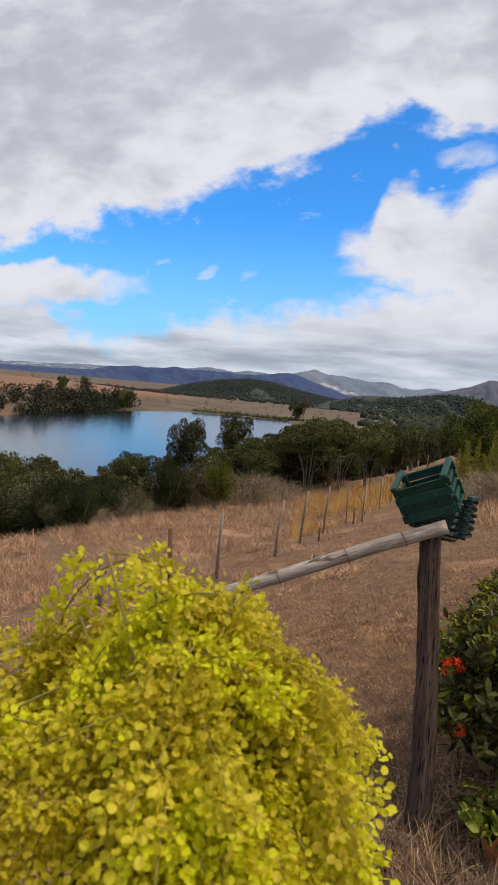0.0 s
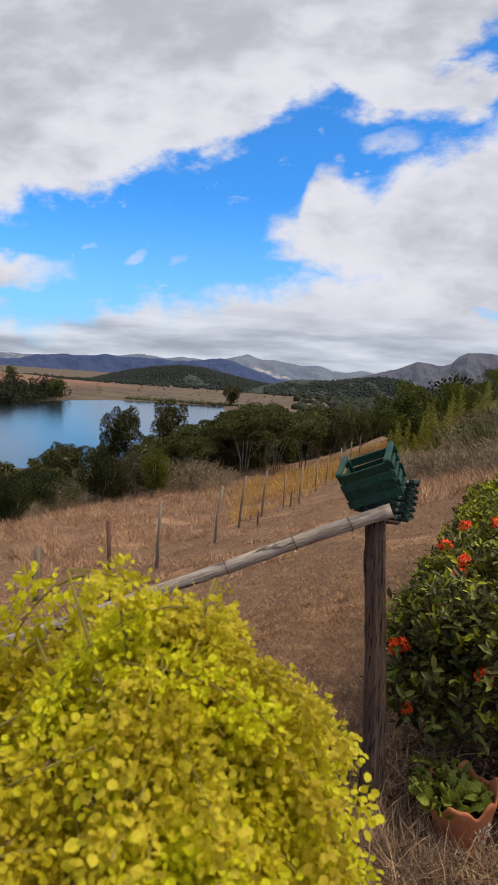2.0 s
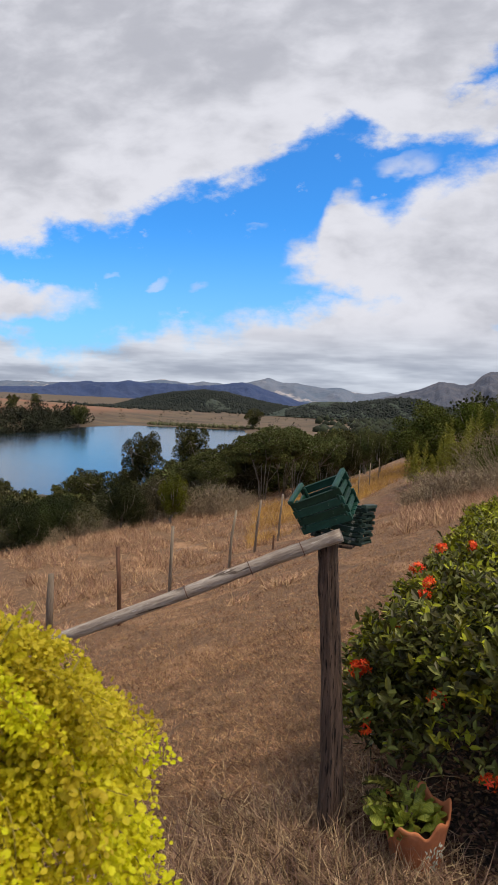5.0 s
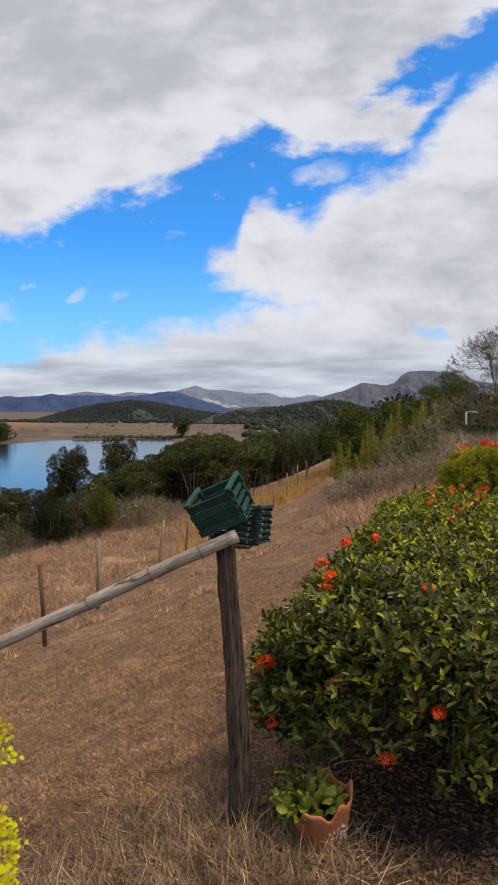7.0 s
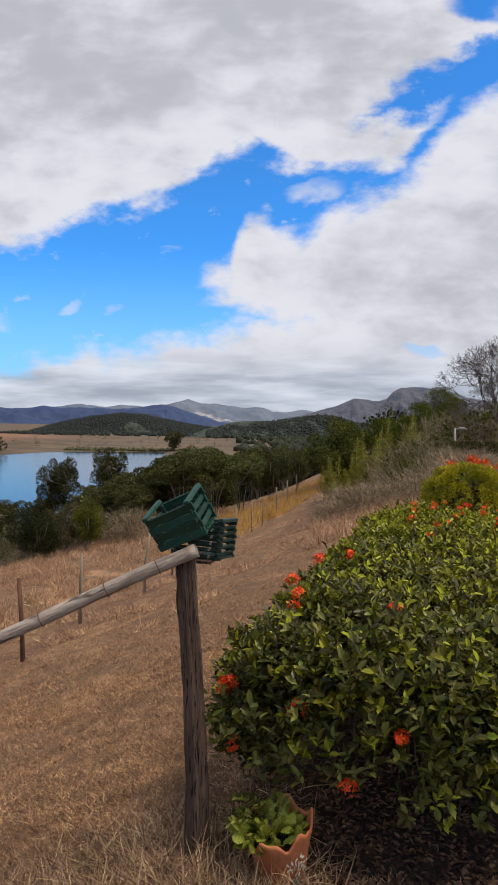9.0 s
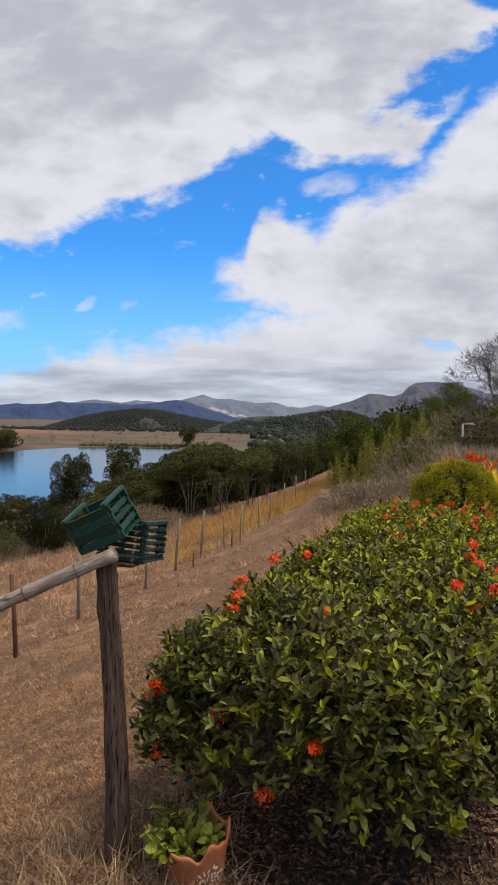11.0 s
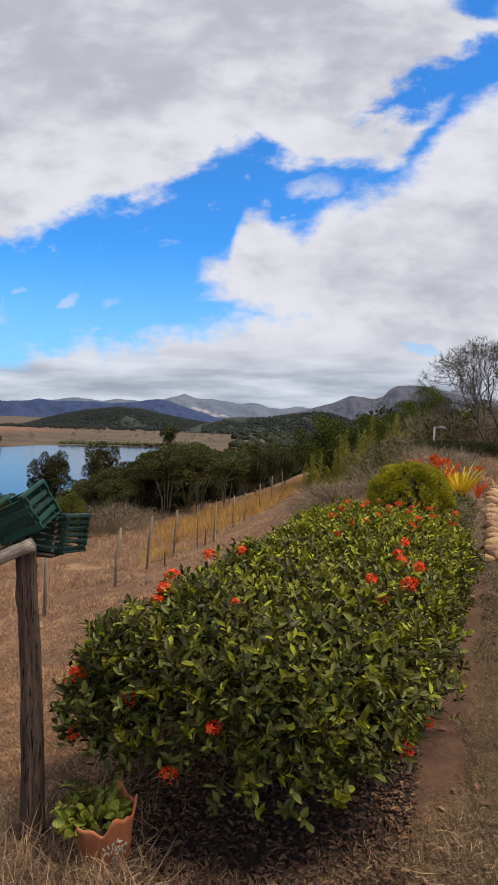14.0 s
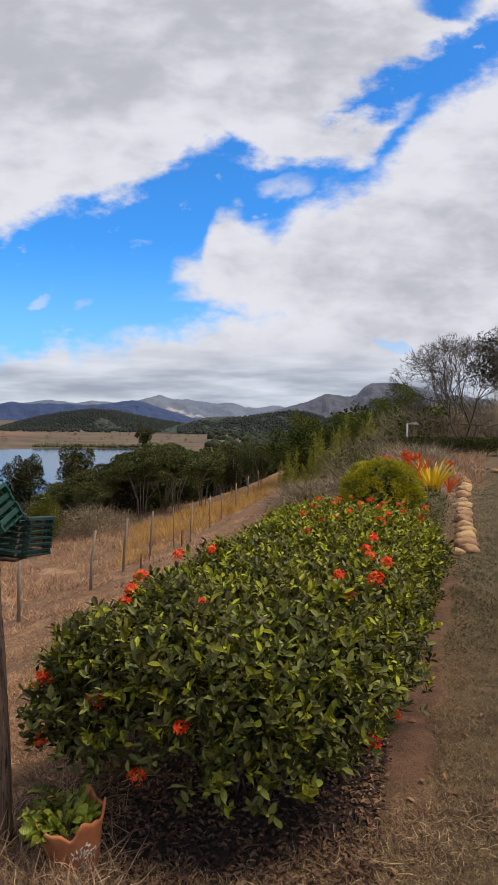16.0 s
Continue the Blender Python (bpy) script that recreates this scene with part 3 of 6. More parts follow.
def mountain_range(name, dist, crest, foot_z, mat, label, spread=0.22, seed=0, rough=0.1):
    """Hills from their skyline: crest holds (bearing, rise) as slopes seen from the terrace."""
    us, vs = np.array([c[0] for c in crest]), np.array([c[1] for c in crest])
    n, rows = 620, 26
    u = np.linspace(us[0], us[-1], n)
    # rounded skyline between the given tops
    v = np.interp(u, us, vs)
    kern = np.hanning(7)
    v = np.convolve(np.pad(v, 3, mode="edge"), kern / kern.sum(), "valid")
    v = v + 0.0011 * np.array([noise.fractal(Vector((a * 60, seed * 3.1, 0.5)), 0.8, 2.1, 5) for a in u])
    top = 1.5 + v * dist
    verts = []
    for j in range(rows):
        f = j / (rows - 4)  # 0 foot, 1 crest, then the back
        g = f if f <= 1 else 2 - f
        dd = dist * (1 - spread * (1 - f))
        fold = np.array([noise.fractal(Vector((a * 26 + 0.8 * f, f * 2.1 + seed * 7.3, seed)), 0.9, 2.1, 5) for a in u])
        ridge = 1 - np.abs(np.array([noise.noise(Vector((a * 34 + 1.6 * f, f * 1.3, seed + 4.0))) for a in u])) * 2
        rise = np.clip(g + rough * 2.2 * (fold + 0.7 * ridge - 0.4) * 4 * g * (1 - g), 0, 1) ** 0.9
        z = foot_z + (top - foot_z) * rise
        z = np.minimum(z, 1.5 + v * dd * 0.998) if f < 1 else z
        verts.append(np.stack([u * dd, np.full(n, dd), z], -1))
    verts = np.concatenate(verts)
    k = np.arange(rows - 1)[:, None] * n
    s = np.arange(n - 1)[None, :]
    faces = np.stack(np.broadcast_arrays(k + s, k + s + 1, k + n + s + 1, k + n + s), -1).reshape(-1, 4)
    return solo(name, mesh_of(name, verts, faces, mat, smooth=True), label, "mountain", "structure")


# aerial haze is painted into the land colours of all these ranges
AIR_TINT = (0.17, 0.245, 0.40)
# the pale spots put patches of sunlight into the peaks' colour
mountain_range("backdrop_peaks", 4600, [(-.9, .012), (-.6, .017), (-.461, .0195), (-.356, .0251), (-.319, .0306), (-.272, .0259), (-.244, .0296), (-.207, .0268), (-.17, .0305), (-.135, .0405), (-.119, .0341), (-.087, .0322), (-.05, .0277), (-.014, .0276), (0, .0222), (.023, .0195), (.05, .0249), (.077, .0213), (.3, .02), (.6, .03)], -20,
               haze_material("far_peak_land", (0.04, 0.055, 0.05), (0.16, 0.14, 0.11), 0.003, AIR_TINT, 0.46, 0.02, spots=((0.58, 0.47, 0.36), 0.0034, 0.585)), "hazy blue peaks with painted sunlit slopes on the horizon", 0.2, 1)
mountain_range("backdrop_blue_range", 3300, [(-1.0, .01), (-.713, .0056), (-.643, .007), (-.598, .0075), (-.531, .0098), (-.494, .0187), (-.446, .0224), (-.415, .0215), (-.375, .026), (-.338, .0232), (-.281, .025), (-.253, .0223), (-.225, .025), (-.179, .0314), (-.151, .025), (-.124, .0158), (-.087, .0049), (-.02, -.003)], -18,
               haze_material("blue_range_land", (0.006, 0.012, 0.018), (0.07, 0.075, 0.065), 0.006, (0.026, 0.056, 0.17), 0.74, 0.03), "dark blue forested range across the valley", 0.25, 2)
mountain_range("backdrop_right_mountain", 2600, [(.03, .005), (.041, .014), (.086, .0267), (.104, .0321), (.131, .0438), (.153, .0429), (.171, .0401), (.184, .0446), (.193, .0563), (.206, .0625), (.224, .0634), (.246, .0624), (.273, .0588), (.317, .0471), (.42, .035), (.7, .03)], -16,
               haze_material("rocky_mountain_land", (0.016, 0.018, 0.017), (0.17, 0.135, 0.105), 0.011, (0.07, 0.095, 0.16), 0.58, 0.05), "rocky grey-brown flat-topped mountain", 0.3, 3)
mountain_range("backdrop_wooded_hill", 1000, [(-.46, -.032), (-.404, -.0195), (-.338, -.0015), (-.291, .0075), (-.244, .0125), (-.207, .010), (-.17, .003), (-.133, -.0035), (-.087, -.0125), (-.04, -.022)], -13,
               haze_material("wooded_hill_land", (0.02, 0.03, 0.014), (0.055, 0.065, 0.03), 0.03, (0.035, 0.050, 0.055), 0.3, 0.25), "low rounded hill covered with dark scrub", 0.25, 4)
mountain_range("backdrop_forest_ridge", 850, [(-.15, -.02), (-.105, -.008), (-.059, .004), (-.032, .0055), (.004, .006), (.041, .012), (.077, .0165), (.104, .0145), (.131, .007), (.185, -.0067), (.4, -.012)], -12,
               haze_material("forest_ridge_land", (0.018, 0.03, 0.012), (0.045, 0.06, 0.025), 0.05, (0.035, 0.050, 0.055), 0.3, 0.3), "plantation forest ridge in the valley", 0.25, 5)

# ---------------------------------------------------------------- trees and bushes
def crown_leaves(centre, radii, count, size, clumps=60, thick=0.5, flat=0.0, seed=0):
    """Leaves gathered in tight clumps over an uneven crown, with larger old leaves inside."""
    r = np.random.default_rng(seed)
    c = unit(r.normal(size=(clumps, 3)))
    c[:, 2] = c[:, 2] * 0.9 + 0.12
    c *= (0.66 + 0.22 * r.random((clumps, 1)) ** .6)
    rad = 0.16 + 0.13 * r.random(clumps)
    pick = r.integers(0, clumps, count)
    off = unit(r.normal(size=(count, 3)) + (0, 0, .25)) * (rad[pick] * (1 - thick * r.random(count) ** 2))[:, None]
    off[:, 2] *= 1 - flat
    heart = r.random(count) < 0.24
    inner = unit(r.normal(size=(count, 3))) * (0.15 + 0.52 * r.random((count, 1)))
    p = np.where(heart[:, None], inner, c[pick] + off) * np.asarray(radii) + np.asarray(centre)
    way = unit(off * 3 + 0.6 * r.normal(size=(count, 3)))
    up = unit(r.normal(size=(count, 3)) + np.array([0, 0, 1.0]))
    ln = size * (0.6 + 0.8 * r.random(count)) * np.where(heart, 1.6, 1.0)
    return leaf_mass(p, way, up, ln, ln * 0.62, "quad", 0.1), c * np.asarray(radii) + np.asarray(centre)


def limbs(base, ends, r0, seed=0, sides=6, trunk_to=None):
    r = np.random.default_rng(seed)
    base = np.asarray(base, float)
    fork = np.asarray(trunk_to if trunk_to is not None else base + (0, 0, 0.4))
    out = []
    for e in ends:
        a, b = fork, np.asarray(e, float)
        mid = (a + b) / 2 + r.normal(size=3) * np.linalg.norm(b - a) * 0.10
        out.append(tube([a, mid, b], [r0 * 0.55, r0 * 0.38, r0 * 0.12], sides, 0.05, seed))
    return out


def tree(name, height, width, leaf_mat, seed, leaves=3200, leaf=0.2, trunk=0.45, stems=1, label="", group="", flat=0.0, crown_low=0.30, clumps=55):
    """A broadleaf tree of the given size standing at its own origin."""
    r = np.random.default_rng(seed)
    ob = thing(name, label=label, category="tree", group=group)
    (v, f), cl = crown_leaves((0, 0, height * (1 + crown_low) / 2), (width / 2, width / 2, height * (1 - crown_low) / 2), leaves, leaf, clumps, seed=seed, flat=flat)
    r0 = max(0.05, height * 0.022)
    if stems == 1:
        fork = np.array([r.normal() * 0.05, r.normal() * 0.05, height * trunk])
        tv = tube([(0, 0, -0.3), (r.normal() * .06, r.normal() * .06, height * trunk * .5), fork], [r0 * 1.3, r0, r0 * .8], 8, 0.06, seed)
        trunk_ob = part("trunk", mesh_of("trunk", *tv, M["bark"], True), ob)
        lv = joined(limbs((0, 0, 0), cl[:14], r0, seed, trunk_to=fork))
    else:
        tr = []
        forks = []
        for k in range(stems):
            a = 2 * math.pi * k / stems + r.random()
            end = np.array([math.cos(a) * width * (.12 + .25 * r.random()), math.sin(a) * width * (.12 + .25 * r.random()), height * (0.45 + .3 * r.random())])
            st = np.array([math.cos(a), math.sin(a), 0]) * 0.15
            tr.append(tube([st - (0, 0, .3), st * 2 + (0, 0, height * .28), end], np.array([r0 * .5, r0 * .4, r0 * .28]) * (.45 + .45 * r.random()), 6, 0.06, seed + k))
            forks.append(end)
        trunk_ob = part("trunk", mesh_of("trunk", *joined(tr), M["bark"], True), ob)
        lv = joined(sum([limbs((0, 0, 0), cl[k::stems][:5], r0 * .7, seed + k, trunk_to=forks[k]) for k in range(stems)], []))
    part("branching", mesh_of("branching", *lv, M["bark"], True), trunk_ob)
    part("crown", mesh_of("crown", v, f, leaf_mat), ob)
    return ob


def stand(ob, x, y, s=1.0, turn=0.0, sink=0.0, squash=1.0):
    ob.matrix_basis = pose(x, y, float(ground_z(x, y)) - sink, 0, 0, turn)
    ob.scale = (s, s, s * squash)
    return ob


def place_copy(src, x, y, s=1.0, turn=0.0, squash=1.0, sink=0.0, label=""):
    ob = copy_thing(src, pose(0, 0, 0))
    stand(ob, x, y, s, turn, sink, squash)
    if label:
        ob["label"] = label
    return ob


WOOD = "trees of the valley wood"
t_tall = tree("tree", 4.3, 3.6, M["tree_leaf"], 11, 12000, 0.095, stems=6, flat=0.35, crown_low=0.40, clumps=30, label="broad dark green tree with several pale thin trunks", group=WOOD)
stand(t_tall, -4.2, 32.5, .93)
t_round = tree("tree", 4.2, 3.5, M["round_leaf"], 12, 15000, 0.090, crown_low=0.06, clumps=42, label="dense rounded dark green tree beside dry scrub", group=WOOD)
stand(t_round, 4.45, 36.5, 1.2, 0, .8, .9)
t_green = tree("tree", 4.2, 3.6, M["tree_leaf_green"], 17, 11000, 0.085, crown_low=0.10, label="bushy bright green tree on the upper bank", group=WOOD)
stand(t_green, 9.4, 38, .72)
t_bush = tree("bush", 3.0, 3.0, M["dark_bush_leaf"], 13, 13000, 0.070, trunk=0.2, crown_low=0.02, label="dense dark green bush at the pasture's edge", group=WOOD)
stand(t_bush, -9.6, 26.0, .78)
for x, y, s, turn in [(-11.2, 20.8, .55, 30), (-12.4, 21.6, .75, 200), (-11.8, 23.8, .75, 280), (-13.6, 23.4, .9, 350)]:
    place_copy(t_bush, x, y, s, turn)
t_olive = tree("bush", 1.9, 1.35, M["olive_leaf"], 14, 8000, 0.050, trunk=0.2, crown_low=0.03, label="small yellow-green bush at the pasture's edge", group=WOOD)
stand(t_olive, -7.1, 25.7, 1.08)
t_lake = tree("tree", 11.5, 6.2, M["tree_leaf"], 15, 8000, 0.24, stems=4, crown_low=0.22, clumps=20, label="tall open tree standing before the lake", group=WOOD)
stand(t_lake, -27.4, 80, .92)
t_cone = tree("tree", 2.9, 1.5, M["tree_leaf"], 16, 7000, 0.062, trunk=0.2, crown_low=0.06, label="small dark conical tree above the dry grass", group=WOOD)
stand(t_cone, 0.35, 40)

for x, y, s, turn in [(-6.8, 33, .80, 40), (-2.6, 34, .92, 130), (-1.2, 35.5, .80, 250), (-5.6, 35.5, .98, 310), (-3.6, 37, 1.0, 77), (-6.4, 31, .6, 95), (-8.3, 34.5, .8, 20), (-7.6, 37.5, .95, 200)]:
    place_copy(t_tall, x, y, s, turn)
for x, y, s, turn in [(6.9, 37, .72, 50), (8.1, 35, .62, 200), (11.5, 41, .8, 20), (6.0, 46, .85, 99), (10.4, 34, .6, 300), (7.6, 39, .7, 10)]:
    place_copy(t_green, x, y, s, turn, label="bushy bright green tree on the upper bank")
for x, y, s, turn in [(-24.8, 95, 1.0, 70)]:
    place_copy(t_lake, x, y, s, turn)
for x, y, s, turn in [(-0.4, 43, 1.1, 60), (1.4, 46, 1.2, 10), (2.4, 42, 0.9, 170)]:
    place_copy(t_cone, x, y, s, turn)

t_scrub = tree("bush", 2.6, 3.0, M["scrub_leaf"], 18, 8500, 0.072, trunk=0.2, stems=4, crown_low=0.05, label="grey-olive twiggy bush in the valley wood", group=WOOD)
stand(t_scrub, -7.9, 27.6, .8)
for x, y, s, turn in [(-11.9, 21.0, .6, 10), (-10.7, 24.4, .6, 80), (-12.6, 25.2, .8, 170), (-11.9, 27.4, .7, 50), (-13.2, 28.6, .8, 140), (-10.2, 29.2, .8, 230), (-16.4, 30.2, .9, 20), (-6.2, 28.8, .6, 77), (-14.9, 27.6, .6, 300)]:
    place_copy(t_scrub, x, y, s, turn)

f_tall = tree("tree", 4.3, 3.6, M["tree_leaf"], 21, 3600, 0.16, stems=4, flat=0.3, crown_low=0.30, clumps=22, label="dark green tree in the valley wood", group=WOOD)
stand(f_tall, -30, 62)
f_bush = tree("tree", 3.0, 3.0, M["tree_leaf"], 22, 3200, 0.15, trunk=0.2, crown_low=0.02, clumps=22, label="dark bushy tree in the valley wood", group=WOOD)
stand(f_bush, -33, 66)
# the wood on the slope down to the lake
wood = np.random.default_rng(5)
kinds = [t_scrub, t_scrub, t_scrub, t_bush, t_bush]
spots = []
while len(spots) < 230:
    y = 24 + 88 * wood.random() ** 1.25
    x = -0.60 * y - 6 + (0.80 * y + 12) * wood.random()
    raw = float(slope_d(x, y))
    if raw < 17.2 or x > 0.13 * y + 2 or any((x - a) ** 2 + (y - b) ** 2 < (1.4 + 0.012 * y) ** 2 for a, b in spots):
        continue
    if float(ground_z(x, y)) < LAKE_Z or (y < 30 and -12.5 < x < -5.5):
        continue
    spots.append((x, y))
# the wood's top line falls towards the water, bearing by bearing
CREST_U, CREST_V = [-.8, -.7, -.45, -.3, -.2, -.17, 0, .1, .2], [-.18, -.165, -.125, -.10, -.07, -.052, -.032, -.02, 0]
for x, y in spots:
    src = kinds[wood.integers(0, 5)] if y < 37 else (f_tall, f_bush)[wood.integers(0, 2)]
    size = (0.85 + 0.5 * wood.random()) * (1.0 + 0.006 * max(y - 30, 0))
    cap = 1.5 + y * float(np.interp(x / y, CREST_U, CREST_V)) - float(ground_z(x, y))
    height = {t_tall: 4.3, t_green: 4.2, t_bush: 3.0, t_cone: 2.9, t_scrub: 2.6, f_tall: 4.3, f_bush: 3.0}[src]
    size = min(size, cap * (0.45 + 0.6 * wood.random()) / height)
    if size < 0.3:
        continue
    place_copy(src, x, y, size, 360 * wood.random(), 0.9 + 0.25 * wood.random(), 0.1, label="dark green tree in the valley wood")
place_copy(f_bush, -51.5, 330, 3.7, 30, 1.0, label="lone dark tree on the plain beyond the lake")
for x, y, s, turn in [(-125, 272, 2.9, 40), (-187, 345, 2.3, 100), (-186, 318, 2.2, 210), (-176, 300, 1.7, 10), (-132, 282, 2.0, 300), (-152, 330, 1.8, 160)]:
    place_copy(f_bush, x, y, s, turn, 1.15, label="dark rounded tree on the rise beyond the lake")


def leafy_canopy(name, count, where, size, per, mat, label, seed):
    """Woods a little nearer as one mesh: each crown a heap of leafy sprays."""
    r = np.random.default_rng(seed)
    pos, way, ln = [], [], []
    for k in range(count):
        x, y, z = where(r)
        s = size * (0.5 + r.random() ** 1.6)
        lobes = unit(r.normal(size=(9, 3))) * (.55, .55, .5) * (0.5 + 0.6 * r.random((9, 1)))
        off = lobes[r.integers(0, 9, per)] + unit(r.normal(size=(per, 3))) * .42
        off[:, 2] = np.abs(off[:, 2] + .75) * (0.8 + 0.5 * r.random())
        pos.append(off * s + (x, y, z - .15 * s))
        way.append(unit(off - (0, 0, .7) + .5 * r.normal(size=(per, 3))))
        ln.append(s * (.10 + .12 * r.random(per)))
    pos, way, ln = np.concatenate(pos), np.concatenate(way), np.concatenate(ln)
    v, f = leaf_mass(pos, way, unit(r.normal(size=pos.shape) + (0, 0, 1)), ln, ln * .8, "quad", 0.12)
    return solo(name, mesh_of(name, v, f, mat), label, "woods", "stuff")


def far_bank(r):
    y = 125 + 180 * r.random()
    x = -127 + 8 * math.sin(y * 0.035) - 38 * r.random() ** 1.6
    return x, y, float(ground_z(x, y))


def on_plain(r):
    y = 345 + 420 * r.random()
    x = (-0.75 + 0.85 * r.random()) * y
    return x, y, float(ground_z(x, y))


def valley_near(r):
    y = 95 + 230 * r.random() ** 1.2
    x = (-0.02 + 0.035 * math.sin(y * 0.07) + 0.15 * r.random() ** 0.8) * y + 4
    return x, y, float(ground_z(x, y))


dark_wood = material("dark_far_leaf", (0.010, 0.013, 0.007), (0.040, 0.043, 0.019), 0.08, 0.95, 0, 0.6, island=0.5)
leafy_canopy("far_bank_woods", 260, far_bank, 3.6, 260, dark_wood, "dark trees crowding the lake's far bank", 12)
leafy_canopy("plain_bushes", 210, on_plain, 2.1, 60, dark_wood, "dark bushes scattered on the dry plain", 13)
leafy_canopy("near_valley_woods", 420, valley_near, 2.4, 230, material("valley_leaf", (0.024, 0.030, 0.012), (0.075, 0.078, 0.030), 0.08, 0.95, 0, 0.8, island=0.5), "dark mixed woods below the bank", 14)


def canopy(name, count, where, size, mat, label, seed):
    """Far woods as one mesh of many small crowns."""
    r = np.random.default_rng(seed)
    ico_v = np.array([(0, 0, 1), (.9, 0, .35), (.28, .85, .35), (-.73, .53, .35), (-.73, -.53, .35), (.28, -.85, .35), (.6, .44, -.4), (-.23, .7, -.4), (-.75, 0, -.4), (-.23, -.7, -.4), (.6, -.44, -.4)])
    ico_f = [(0, 1, 2), (0, 2, 3), (0, 3, 4), (0, 4, 5), (0, 5, 1), (1, 6, 2), (2, 7, 3), (3, 8, 4), (4, 9, 5), (5, 10, 1), (2, 6, 7), (3, 7, 8), (4, 8, 9), (5, 9, 10), (1, 10, 6)]
    verts, faces = [], []
    for k in range(count):
        x, y, z = where(r)
        s = size * (0.6 + 0.8 * r.random())
        v = ico_v * (1 + 0.25 * r.normal(size=(11, 1))) * (s, s, s * (0.9 + 0.5 * r.random())) + (x, y, z + s * 0.4)
        verts.append(v)
        faces += [tuple(i + 11 * k for i in f) for f in ico_f]
    return solo(name, mesh_of(name, np.concatenate(verts), faces, mat, True), label, "woods", "stuff")


def on_hill(dist, spread, us, vs, foot):
    def spot(r):
        u = us[0] + (us[-1] - us[0]) * r.random()
        f = r.random() ** 0.8
        v = np.interp(u, us, vs)
        dd = dist * (1 - spread * (1 - f))
        z = foot + (1.5 + v * dist - foot) * math.sin(f * math.pi / 2) ** 1.25
        return u * dd, dd, min(z, 1.5 + v * dd)
    return spot


far_wood = material("far_wood", (0.011, 0.017, 0.016), (0.025, 0.031, 0.024), 0.02, 0.95, 0, 0.3, island=0.22)
canopy("far_scrub", 7500, on_hill(1000, 0.25, [-.404, -.338, -.291, -.244, -.207, -.17, -.133, -.06], [-.018, .0, .009, .0145, .012, .005, -.002, -.012], -13), 1.4, far_wood, "dark scrub woods covering the low hill", 3)
canopy("far_plantation", 5000, on_hill(850, 0.25, [-.105, -.059, -.032, .004, .041, .077, .104, .131, .185, .3], [-.012, -.001, .001, .004, .010, .0145, .0125, .005, -.0067, -.01], -12), 1.6, far_wood, "dark plantation trees covering the ridge", 4)


def shore(r):
    x = -110 + 75 * r.random()
    y = 318 + 6 * math.sin(x * 0.05) + 0.25 * max(x + 110, 0) + 10 * r.random() ** 2
    return x, y, float(ground_z(x, y))


canopy("shore_scrub", 260, shore, 0.9, material("shore_scrub_leaf", (0.06, 0.065, 0.03), (0.12, 0.11, 0.05), 0.1, 0.95, 0, 1, island=0.3), "low green scrub along the lake's shore", 6)


def valley(r):
    y = 320 + 300 * r.random()
    x = (-0.045 + 0.03 * math.sin(y * 0.05) + 0.33 * r.random() ** 0.55) * y + 4
    return x, y, float(ground_z(x, y))


canopy("valley_woods", 1900, valley, 2.3, material("valley_wood_leaf", (0.012, 0.018, 0.010), (0.034, 0.040, 0.019), 0.05, 0.95, 0, 0.6, island=0.45), "dark mixed woods filling the valley floor", 8)


def plain_edge(r):
    y = 660 + 110 * r.random()
    x = (-0.62 + 0.70 * r.random()) * y
    return x, y, float(ground_z(x, y))


canopy("plain_edge_woods", 800, plain_edge, 1.7, far_wood, "thin dark line of trees along the plain's far edge", 9)

# ---------------------------------------------------------------- pasture growth: scrub, bamboo, bare tree
def twig_bush(name, height, width, count, mat, seed, length=0.5, label="", category="shrub", group="", leafy=0):
    """A loose bush of thin crossing twigs."""
    r = np.random.default_rng(seed)
    ob = thing(name, label=label, category=category, group=group)
    p = r.normal(size=(count, 3)) * (width * .24, width * .24, 0) + np.stack([0 * r.random(count), 0 * r.random(count), height * 0.75 * r.random(count) ** 1.1], -1)
    way = unit(p * (1, 1, 0) / width * 1.2 + r.normal(size=(count, 3)) * 0.75 + (0, 0, 0.6))
    ln = length * (0.5 + r.random(count))
    v, f = leaf_mass(p, way, unit(r.normal(size=(count, 3))), ln, 0.006 + 0.009 * r.random(count), "blade", droop=0.3)
    part("twig_mass", mesh_of("twig_mass", v, f, mat), ob, kind="stuff")
    stems = [tube([(0.1 * r.normal(), 0.1 * r.normal(), -0.2), tuple(r.normal(size=3) * (width * .12, width * .12, 0) + (0, 0, height * .4)), tuple(r.normal(size=3) * (width * .25, width * .25, 0.05) + (0, 0, height * .85))], [0.022, 0.015, 0.006], 5, 0.05, seed + k) for k in range(5)]
    for s in stems:
        part("stem", mesh_of("stem", *s, M["bark"], True), ob)
    if leafy:
        (lv, lf), _ = crown_leaves((0, 0, height * .5), (width / 2, width / 2, height / 2), leafy, 0.09, 34, seed=seed)
        part("foliage", mesh_of("foliage", lv, lf, M["tree_leaf_green"]), ob)
    return ob


